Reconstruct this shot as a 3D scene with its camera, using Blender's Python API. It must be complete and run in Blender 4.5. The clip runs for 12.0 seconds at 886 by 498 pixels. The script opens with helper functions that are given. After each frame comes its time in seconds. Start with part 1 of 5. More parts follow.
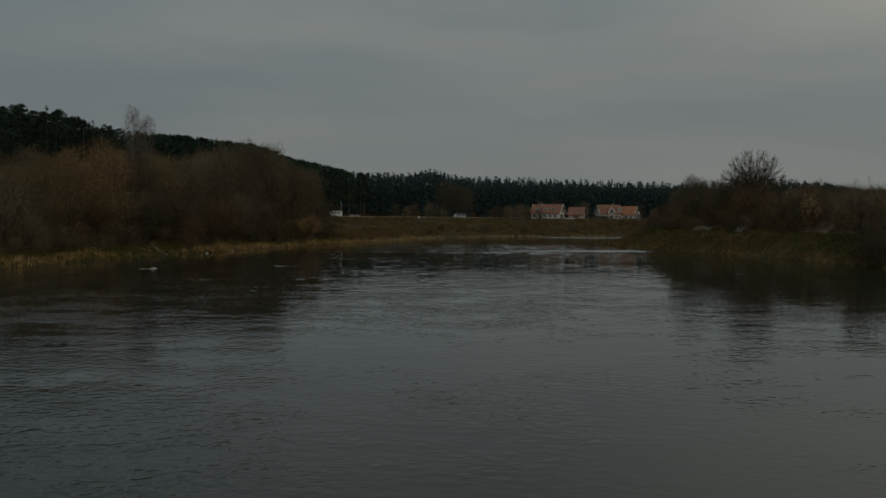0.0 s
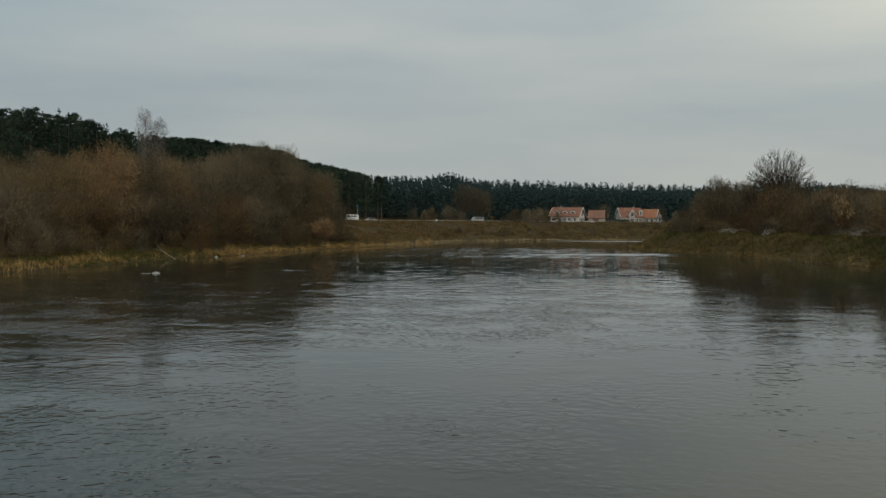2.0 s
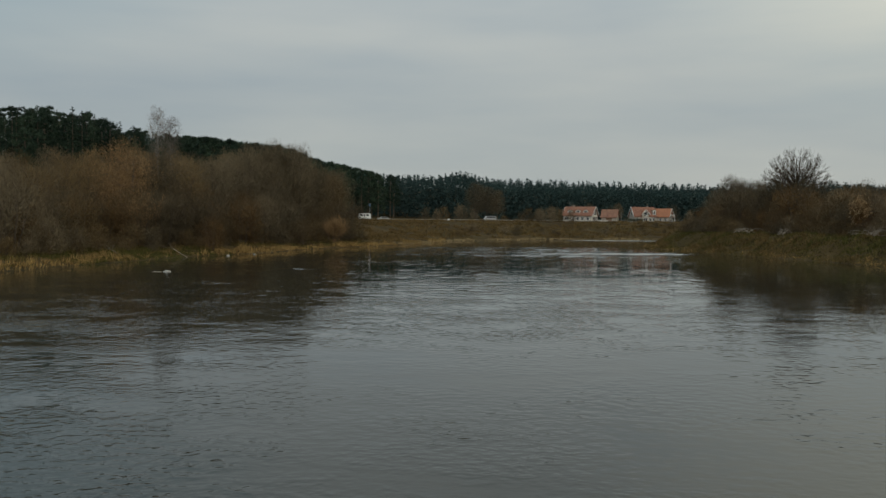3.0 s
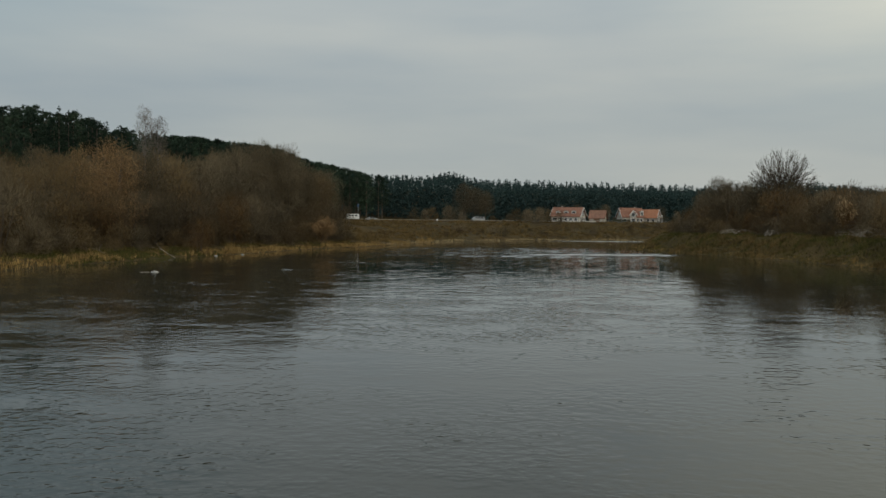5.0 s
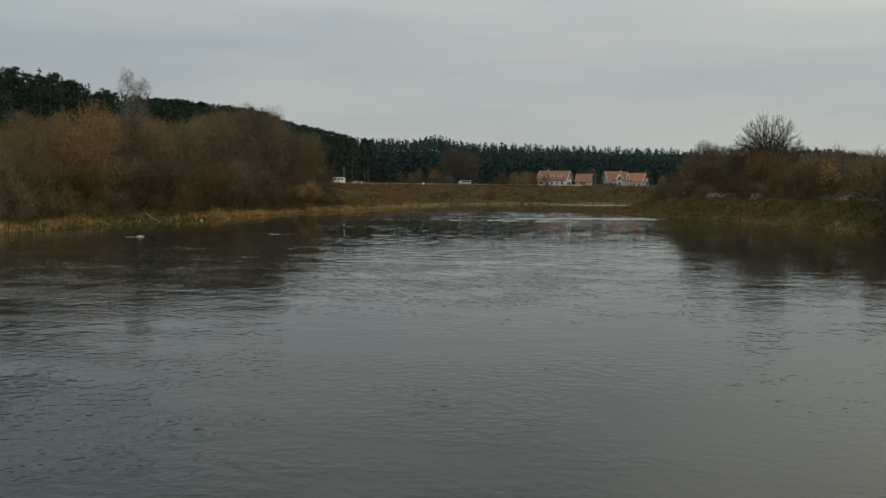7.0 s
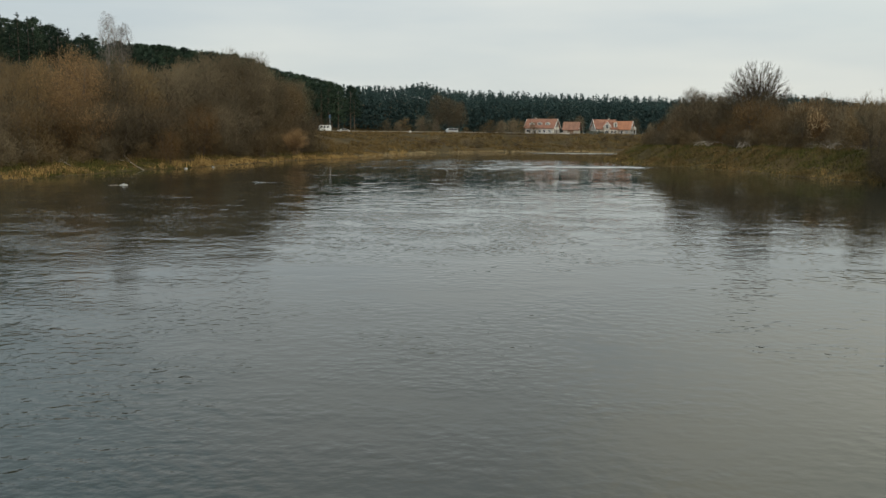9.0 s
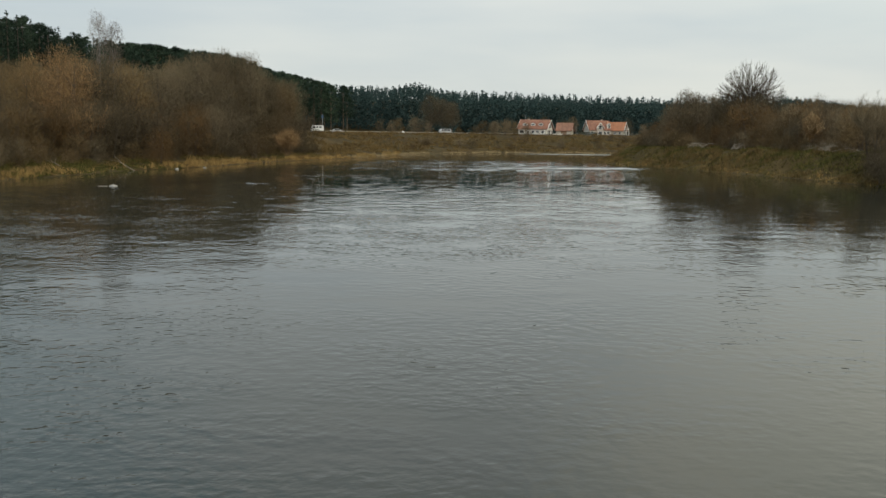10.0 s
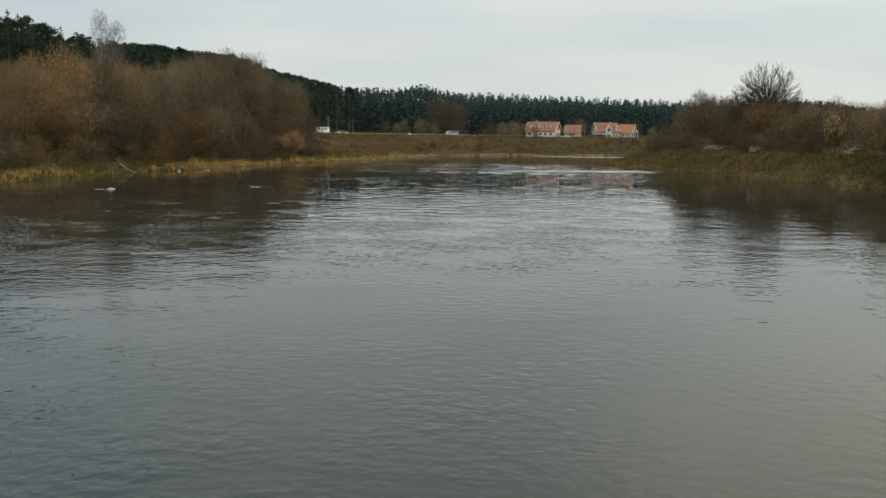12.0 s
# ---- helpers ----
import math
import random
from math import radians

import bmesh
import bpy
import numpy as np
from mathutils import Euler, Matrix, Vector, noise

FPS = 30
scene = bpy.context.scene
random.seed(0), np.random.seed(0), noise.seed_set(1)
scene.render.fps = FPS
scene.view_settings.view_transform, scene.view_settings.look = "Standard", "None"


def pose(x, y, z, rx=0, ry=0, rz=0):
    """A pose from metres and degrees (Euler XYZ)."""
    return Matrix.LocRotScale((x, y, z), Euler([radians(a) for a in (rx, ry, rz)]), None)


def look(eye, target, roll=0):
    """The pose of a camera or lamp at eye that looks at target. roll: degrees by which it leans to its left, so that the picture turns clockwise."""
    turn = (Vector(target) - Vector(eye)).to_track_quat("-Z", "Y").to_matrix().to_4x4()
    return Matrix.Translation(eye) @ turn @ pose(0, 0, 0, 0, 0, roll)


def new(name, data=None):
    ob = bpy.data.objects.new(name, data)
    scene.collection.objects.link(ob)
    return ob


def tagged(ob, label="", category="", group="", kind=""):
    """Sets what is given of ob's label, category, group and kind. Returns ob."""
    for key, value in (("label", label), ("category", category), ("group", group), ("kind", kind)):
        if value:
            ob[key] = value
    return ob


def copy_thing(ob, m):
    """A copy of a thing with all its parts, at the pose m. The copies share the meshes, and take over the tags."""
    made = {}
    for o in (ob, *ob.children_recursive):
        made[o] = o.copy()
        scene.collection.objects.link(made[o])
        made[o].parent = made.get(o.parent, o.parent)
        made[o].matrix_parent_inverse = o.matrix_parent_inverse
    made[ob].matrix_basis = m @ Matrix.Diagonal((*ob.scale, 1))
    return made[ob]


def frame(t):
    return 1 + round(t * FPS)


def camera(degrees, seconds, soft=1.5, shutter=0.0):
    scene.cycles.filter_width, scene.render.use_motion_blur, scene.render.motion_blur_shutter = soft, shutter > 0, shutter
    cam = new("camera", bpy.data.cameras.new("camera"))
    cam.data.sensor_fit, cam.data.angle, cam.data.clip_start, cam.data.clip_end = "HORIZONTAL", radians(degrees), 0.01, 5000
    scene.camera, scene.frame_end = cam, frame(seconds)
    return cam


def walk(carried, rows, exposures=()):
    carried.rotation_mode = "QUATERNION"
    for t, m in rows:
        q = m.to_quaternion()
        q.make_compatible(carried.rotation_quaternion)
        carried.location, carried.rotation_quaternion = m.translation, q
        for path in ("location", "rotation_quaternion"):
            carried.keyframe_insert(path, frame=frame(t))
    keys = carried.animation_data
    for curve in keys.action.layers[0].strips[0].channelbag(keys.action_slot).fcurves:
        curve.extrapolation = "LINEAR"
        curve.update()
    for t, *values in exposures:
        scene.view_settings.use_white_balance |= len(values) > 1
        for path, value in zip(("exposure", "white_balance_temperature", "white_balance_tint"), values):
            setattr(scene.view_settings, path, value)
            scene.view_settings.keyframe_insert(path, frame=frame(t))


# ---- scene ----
cam = camera(54.8, 12.0)
# the camera's way
PATH = [
    (0, (-0.195, -1.581, 5.842), (-0.194, 0.417, 5.772), 0.4),
    (0.5, (-0.01, -0.433, 5.785), (-0.009, 1.565, 5.716), 0.3),
    (1, (0.187, 0.784, 5.724), (0.134, 2.783, 5.655), 0.3),
    (1.5, (0.299, 1.847, 5.68), (0.25, 3.846, 5.611), 0.3),
    (2, (0.351, 2.828, 5.642), (0.307, 4.827, 5.581), 0.3),
    (2.5, (0.4, 3.365, 5.597), (0.33, 5.362, 5.536), 0.3),
    (3, (0.383, 3.555, 5.57), (0.31, 5.553, 5.507), 0.4),
    (5, (0.264, 3.528, 5.624), (0.219, 5.527, 5.562), 0.5),
    (5.5, (0.263, 3.443, 5.673), (0.226, 5.442, 5.611), 0.5),
    (6, (0.264, 3.531, 5.676), (0.236, 5.53, 5.611), 0.5),
    (6.5, (0.177, 3.527, 5.733), (0.157, 5.525, 5.644), 0.5),
    (7, (0.227, 3.428, 5.734), (0.215, 5.422, 5.587), 0.5),
    (7.5, (0.263, 3.368, 5.702), (0.259, 5.359, 5.509), 0.5),
    (7.7, (0.29, 3.375, 5.672), (0.289, 5.363, 5.452), 0.5),
    (9.5, (0.214, 3.898, 5.692), (0.242, 5.88, 5.425), 0.6),
    (10, (0.066, 4.672, 5.745), (0.103, 6.654, 5.48), 0.7),
    (10.5, (-0.012, 5.622, 5.707), (0.031, 7.604, 5.444), 0.8),
    (11, (-0.146, 6.541, 5.671), (-0.101, 8.523, 5.41), 0.8),
    (11.5, (-0.298, 7.669, 5.67), (-0.264, 9.652, 5.411), 0.8),
    (12, (-0.588, 8.651, 5.662), (-0.562, 10.634, 5.402), 0.8),
]
EXPOSURES = [(0.0, -1.45, 6440, 9), (0.4, -0.23, 6450, 9), (6.3, -0.24, 6460, 9), (7.7, 0.08, 6560, 10), (9.3, 0.47, 6590, 10), (12.0, 0.47, 6550, 10)]
walk(cam, [(t, look(eye, aim, roll)) for t, eye, aim, roll in PATH], EXPOSURES)

# ---- world, sun, light ----
world = bpy.data.worlds.new("overcast")
scene.world = world
world.use_nodes = True
wn, wl = world.node_tree.nodes, world.node_tree.links
wn.clear()
SUN_EL, SUN_AZ = radians(28), radians(190)
sky = wn.new("ShaderNodeTexSky")
sky.sky_type, sky.sun_disc, sky.sun_elevation, sky.sun_rotation = "NISHITA", False, SUN_EL, SUN_AZ
sky.air_density, sky.dust_density = 1.0, 2.0
dim = wn.new("ShaderNodeVectorMath"); dim.operation = "SCALE"; dim.inputs["Scale"].default_value = 0.09
coord = wn.new("ShaderNodeTexCoord")
wmap = wn.new("ShaderNodeMapping"); wmap.inputs["Scale"].default_value = (1.3, 1.0, 7.0)
wmap.inputs["Rotation"].default_value = (0, radians(8), 0)
cloud = wn.new("ShaderNodeTexNoise"); cloud.inputs["Scale"].default_value = 1.9
cloud.inputs["Detail"].default_value = 5; cloud.inputs["Roughness"].default_value = 0.45
cramp = wn.new("ShaderNodeValToRGB")
cramp.color_ramp.elements[0].position, cramp.color_ramp.elements[0].color = 0.30, (0.425, 0.48, 0.508, 1)
cramp.color_ramp.elements[1].position, cramp.color_ramp.elements[1].color = 0.66, (0.562, 0.586, 0.568, 1)
sep = wn.new("ShaderNodeSeparateXYZ")
wl.new(coord.outputs["Generated"], sep.inputs[0])
side = wn.new("ShaderNodeMapRange"); side.inputs["From Min"].default_value, side.inputs["From Max"].default_value = -0.8, 0.8
side.interpolation_type = "SMOOTHSTEP"
veil = wn.new("ShaderNodeValToRGB")
veil.color_ramp.elements[0].color, veil.color_ramp.elements[1].color = (0.835, 0.865, 0.885, 1), (1.015, 0.99, 0.945, 1)
wl.new(sep.outputs["X"], side.inputs["Value"]); wl.new(side.outputs[0], veil.inputs[0])
high = wn.new("ShaderNodeMath"); high.operation = "MULTIPLY"
wl.new(sep.outputs["X"], high.inputs[0]); wl.new(sep.outputs["Z"], high.inputs[1])
thin = wn.new("ShaderNodeMapRange"); thin.inputs["From Min"].default_value, thin.inputs["From Max"].default_value = -0.14, 0.14
wl.new(high.outputs[0], thin.inputs["Value"])
glow = wn.new("ShaderNodeValToRGB")
glow.color_ramp.elements[0].color, glow.color_ramp.elements[1].color = (0.76, 0.885, 0.95, 1), (1.56, 1.46, 1.26, 1)
for where in (0.28, 0.62):
    glow.color_ramp.elements.new(where).color = (1, 1, 1, 1)
wl.new(thin.outputs[0], glow.inputs[0])
warm = wn.new("ShaderNodeVectorMath"); warm.operation = "MULTIPLY"
wl.new(veil.outputs[0], warm.inputs[0]); wl.new(glow.outputs[0], warm.inputs[1])
lift = wn.new("ShaderNodeMapRange"); lift.interpolation_type = "SMOOTHSTEP"
for key, value in (("From Min", 0.06), ("From Max", 0.6), ("To Min", 1.0), ("To Max", 1.55)):
    lift.inputs[key].default_value = value
wl.new(sep.outputs["Z"], lift.inputs["Value"])
dome = wn.new("ShaderNodeVectorMath"); dome.operation = "SCALE"
tone = wn.new("ShaderNodeVectorMath"); tone.operation = "MULTIPLY"
wl.new(cramp.outputs[0], tone.inputs[0]); wl.new(warm.outputs[0], tone.inputs[1])
cover = wn.new("ShaderNodeMix"); cover.data_type = "RGBA"; cover.inputs["Factor"].default_value = 0.93
bg = wn.new("ShaderNodeBackground"); bg.inputs["Strength"].default_value = 1.0
wout = wn.new("ShaderNodeOutputWorld")
wl.new(sky.outputs[0], dim.inputs[0])
wl.new(coord.outputs["Generated"], wmap.inputs[0])
wl.new(wmap.outputs[0], cloud.inputs["Vector"])
wl.new(cloud.outputs[0], cramp.inputs[0])
wl.new(dim.outputs[0], cover.inputs["A"])
wl.new(tone.outputs[0], dome.inputs[0]); wl.new(lift.outputs[0], dome.inputs["Scale"])
wl.new(dome.outputs[0], cover.inputs["B"])
wl.new(cover.outputs["Result"], bg.inputs[0])
wl.new(bg.outputs[0], wout.inputs[0])

sun = new("sun", bpy.data.lights.new("sun", "SUN"))
sun.data.energy, sun.data.angle, sun.data.color = 0.8, radians(25), (1.0, 0.96, 0.9)
sun.matrix_world = look((-math.sin(SUN_AZ) * -50, math.cos(SUN_AZ) * 50, 50 * math.tan(SUN_EL)), (0, 0, 0))


# ---- materials ----
def material(name, rough=0.8, metal=0.0, ior=1.45):
    m = bpy.data.materials.new(name)
    m.use_nodes = True
    b = m.node_tree.nodes["Principled BSDF"]
    b.inputs["Roughness"].default_value, b.inputs["Metallic"].default_value, b.inputs["IOR"].default_value = rough, metal, ior
    return m, m.node_tree.nodes, m.node_tree.links, b


def ramp(nodes, stops):
    r = nodes.new("ShaderNodeValToRGB")
    while len(r.color_ramp.elements) < len(stops):
        r.color_ramp.elements.new(0.5)
    for e, (p, c) in zip(r.color_ramp.elements, stops):
        e.position, e.color = p, (*c, 1)
    return r


def surface(name, dark, light, scale=1.0, rough=0.8, bump=0.0, vary=0.0, island=False, fine=9.0, spread=(0.3, 0.7)):
    """Two noise sizes between a dark and a light tone, with relief and a shift from piece to piece."""
    m, n, l, b = material(name, rough)
    c = n.new("ShaderNodeTexCoord")
    big = n.new("ShaderNodeTexNoise"); big.inputs["Scale"].default_value = scale; big.inputs["Detail"].default_value = 3
    small = n.new("ShaderNodeTexNoise"); small.inputs["Scale"].default_value = scale * fine; small.inputs["Detail"].default_value = 4
    l.new(c.outputs["Object"], big.inputs["Vector"]); l.new(c.outputs["Object"], small.inputs["Vector"])
    mix = n.new("ShaderNodeMath"); mix.operation = "MULTIPLY_ADD"; mix.inputs[1].default_value = 0.5
    half = n.new("ShaderNodeMath"); half.operation = "MULTIPLY"; half.inputs[1].default_value = 0.5
    l.new(big.outputs[0], mix.inputs[0]); l.new(small.outputs[0], half.inputs[0]); l.new(half.outputs[0], mix.inputs[2])
    last = mix.outputs[0]
    if vary:
        info = n.new("ShaderNodeNewGeometry" if island else "ShaderNodeObjectInfo")
        add = n.new("ShaderNodeMath"); add.operation = "MULTIPLY_ADD"; add.inputs[1].default_value = vary
        off = n.new("ShaderNodeMath"); off.operation = "SUBTRACT"; off.inputs[1].default_value = vary / 2
        l.new(info.outputs["Random Per Island" if island else "Random"], add.inputs[0])
        l.new(last, off.inputs[0]); l.new(off.outputs[0], add.inputs[2])
        last = add.outputs[0]
    r = ramp(n, [(spread[0], dark), (spread[1], light)])
    l.new(last, r.inputs[0]); l.new(r.outputs[0], b.inputs["Base Color"])
    if bump:
        bp = n.new("ShaderNodeBump"); bp.inputs["Distance"].default_value = bump
        l.new(small.outputs[0], bp.inputs["Height"]); l.new(bp.outputs[0], b.inputs["Normal"])
    return m


BARK = surface("bark", (0.035, 0.027, 0.02), (0.12, 0.09, 0.065), 1.2, 0.9, 0.01, 0.3)
BIRCH_BARK = surface("birch_bark", (0.06, 0.055, 0.05), (0.22, 0.205, 0.19), 2.0, 0.8, 0.01)
TWIG = surface("twig", (0.0715, 0.0489, 0.0239), (0.1655, 0.1154, 0.0564), 0.35, 0.9, 0, 0.5)
TWIG_GREY = surface("twig_grey", (0.0732, 0.0589, 0.0374), (0.1696, 0.1336, 0.0834), 0.35, 0.9, 0, 0.5)
TWIG_RUST = surface("twig_rust", (0.070, 0.041, 0.017), (0.170, 0.098, 0.039), 0.35, 0.9, 0, 0.4)
TWIG_DARK = surface("twig_dark", (0.0453, 0.0354, 0.0221), (0.1050, 0.0807, 0.0497), 0.35, 0.9, 0, 0.3)
TWIG_BIRCH = surface("twig_birch", (0.09, 0.075, 0.06), (0.19, 0.16, 0.13), 0.35, 0.9, 0, 0.3)
TWIG_WILLOW = surface("twig_willow", (0.1320, 0.0816, 0.0360), (0.3120, 0.1920, 0.0840), 0.35, 0.9, 0, 0.3)
LEAF_RUST = surface("leaf_rust", (0.1625, 0.0900, 0.0350), (0.3875, 0.2313, 0.0938), 0.5, 0.7, 0, 0.5, True)
LEAF_PALE = surface("leaf_pale", (0.3, 0.2, 0.1), (0.55, 0.4, 0.22), 0.5, 0.7, 0, 0.5, True)
NEEDLE = surface("needle", (0.0138, 0.0253, 0.0184), (0.0403, 0.0633, 0.0391), 0.4, 0.8, 0, 0.4)
# distance haze is put into this needle colour: bluer, lighter, less contrast
NEEDLE_HAZY = surface("needle_hazy", (0.0267, 0.0476, 0.0476), (0.0379, 0.0629, 0.0588), 0.05, 0.95, 0, 0.15, True)
STRAW = surface("straw", (0.10, 0.064, 0.024), (0.38, 0.25, 0.096), 0.3, 0.85, 0, 0.45, True, 6.0, (0.36, 0.64))
STRAW_PALE = surface("straw_pale", (0.17, 0.125, 0.065), (0.44, 0.34, 0.19), 0.15, 0.85, 0, 0.6, True)
GRASS = surface("grass", (0.0246, 0.0218, 0.0076), (0.1419, 0.1154, 0.0359), 0.28, 0.85, 0, 0.4, True, 6.0, (0.36, 0.64))
SEDGE = surface("sedge", (0.0506, 0.0354, 0.0142), (0.1822, 0.1235, 0.0486), 0.25, 0.9, 0, 0.4, True, 6.0, (0.36, 0.64))
DRIFTWOOD = surface("driftwood", (0.1105, 0.0892, 0.0680), (0.3910, 0.3400, 0.2805), 1.5, 0.8, 0.01)
STONE = surface("stone", (0.12, 0.115, 0.105), (0.34, 0.33, 0.31), 1.5, 0.7, 0.03)
STONE_WET = surface("stone_wet", (0.03, 0.03, 0.027), (0.09, 0.088, 0.08), 1.5, 0.25, 0.03)
STONE_PALE = surface("stone_pale", (0.1360, 0.1292, 0.1190), (0.3400, 0.3264, 0.3060), 1.5, 0.6, 0.03)
PLASTER = surface("plaster", (0.46, 0.43, 0.38), (0.62, 0.585, 0.53), 0.4, 0.85, 0.005)
PLASTER_GREY = surface("plaster_grey", (0.28, 0.25, 0.21), (0.46, 0.42, 0.36), 0.4, 0.85, 0.005)
TRIM = surface("white_trim", (0.7, 0.69, 0.67), (0.82, 0.81, 0.8), 1.0, 0.5)
TIMBER = surface("timber", (0.10, 0.06, 0.035), (0.24, 0.15, 0.09), 1.5, 0.7, 0.01)
ASPHALT = surface("asphalt", (0.10, 0.10, 0.095), (0.22, 0.215, 0.2), 0.3, 0.9, 0.01)
PAINT_WHITE = surface("white_paint", (0.66, 0.66, 0.65), (0.8, 0.8, 0.79), 0.8, 0.35)
PAINT_GREY = surface("silver_paint", (0.27, 0.275, 0.28), (0.38, 0.385, 0.39), 0.8, 0.3)
RUBBER = surface("rubber", (0.015, 0.015, 0.015), (0.03, 0.03, 0.03), 4, 0.8)
STEEL = surface("steel", (0.25, 0.26, 0.27), (0.4, 0.41, 0.42), 2, 0.5)
RAIL = surface("weathered_rail", (0.22, 0.20, 0.165), (0.36, 0.33, 0.28), 0.6, 0.7)
SIGN_BLUE = surface("sign_blue", (0.04, 0.075, 0.14), (0.06, 0.11, 0.19), 1, 0.5)
GRASS_GREEN = surface("grass_green", (0.026, 0.029, 0.008), (0.104, 0.098, 0.027), 0.12, 0.85, 0, 0.6, True)
HEDGE = surface("hedge_leaf", (0.012, 0.02, 0.01), (0.04, 0.055, 0.025), 0.6, 0.8, 0, 0.4, True)


def roof_material(name, dark, light):
    """Clay tiles: courses down the slope, rolls across it, patches of weathering."""
    m, n, l, b = material(name, 0.75)
    c = n.new("ShaderNodeTexCoord")
    w = n.new("ShaderNodeTexWave"); w.inputs["Scale"].default_value = 1.6; w.inputs["Distortion"].default_value = 0.6
    ns = n.new("ShaderNodeTexNoise"); ns.inputs["Scale"].default_value = 0.9; ns.inputs["Detail"].default_value = 6
    add = n.new("ShaderNodeMath"); add.operation = "MULTIPLY_ADD"; add.inputs[1].default_value = 0.18
    l.new(c.outputs["Object"], w.inputs["Vector"]); l.new(c.outputs["Object"], ns.inputs["Vector"])
    l.new(w.outputs["Fac"], add.inputs[0]); l.new(ns.outputs[0], add.inputs[2])
    r = ramp(n, [(0.35, dark), (0.75, light)])
    l.new(add.outputs[0], r.inputs[0]); l.new(r.outputs[0], b.inputs["Base Color"])
    bp = n.new("ShaderNodeBump"); bp.inputs["Distance"].default_value = 0.04
    l.new(w.outputs["Fac"], bp.inputs["Height"]); l.new(bp.outputs[0], b.inputs["Normal"])
    return m


ROOF_RED = roof_material("roof_tiles_red", (0.155, 0.068, 0.045), (0.275, 0.125, 0.08))
ROOF_ORANGE = roof_material("roof_tiles_orange", (0.23, 0.09, 0.046), (0.38, 0.162, 0.085))
ROOF_BROWN = roof_material("roof_tiles_brown", (0.15, 0.075, 0.05), (0.26, 0.13, 0.085))

GLASS, _n, _l, _b = material("window_glass", 0.05)
_b.inputs["Base Color"].default_value = (0.02, 0.025, 0.03, 1)


def ground_material():
    """Late-autumn bank: dull green turf, straw, brown litter and bare wet earth in patches."""
    m, n, l, b = material("bank_ground", 0.95)
    c = n.new("ShaderNodeTexCoord")
    def tex(scale, detail):
        t = n.new("ShaderNodeTexNoise"); t.inputs["Scale"].default_value = scale; t.inputs["Detail"].default_value = detail
        l.new(c.outputs["Object"], t.inputs["Vector"])
        return t
    a, d, e = tex(0.05, 4), tex(0.6, 5), tex(6.0, 4)
    r1 = ramp(n, [(0.38, (0.040, 0.027, 0.011)), (0.50, (0.042, 0.034, 0.011)), (0.62, (0.076, 0.051, 0.019))])
    r2 = ramp(n, [(0.35, (0.026, 0.017, 0.007)), (0.65, (0.085, 0.056, 0.023))])
    l.new(a.outputs[0], r1.inputs[0]); l.new(d.outputs[0], r2.inputs[0])
    mx = n.new("ShaderNodeMix"); mx.data_type = "RGBA"
    l.new(e.outputs[0], mx.inputs["Factor"]); l.new(r1.outputs[0], mx.inputs["A"]); l.new(r2.outputs[0], mx.inputs["B"])
    l.new(mx.outputs["Result"], b.inputs["Base Color"])
    bp = n.new("ShaderNodeBump"); bp.inputs["Distance"].default_value = 0.15
    l.new(d.outputs[0], bp.inputs["Height"]); l.new(bp.outputs[0], b.inputs["Normal"])
    return m


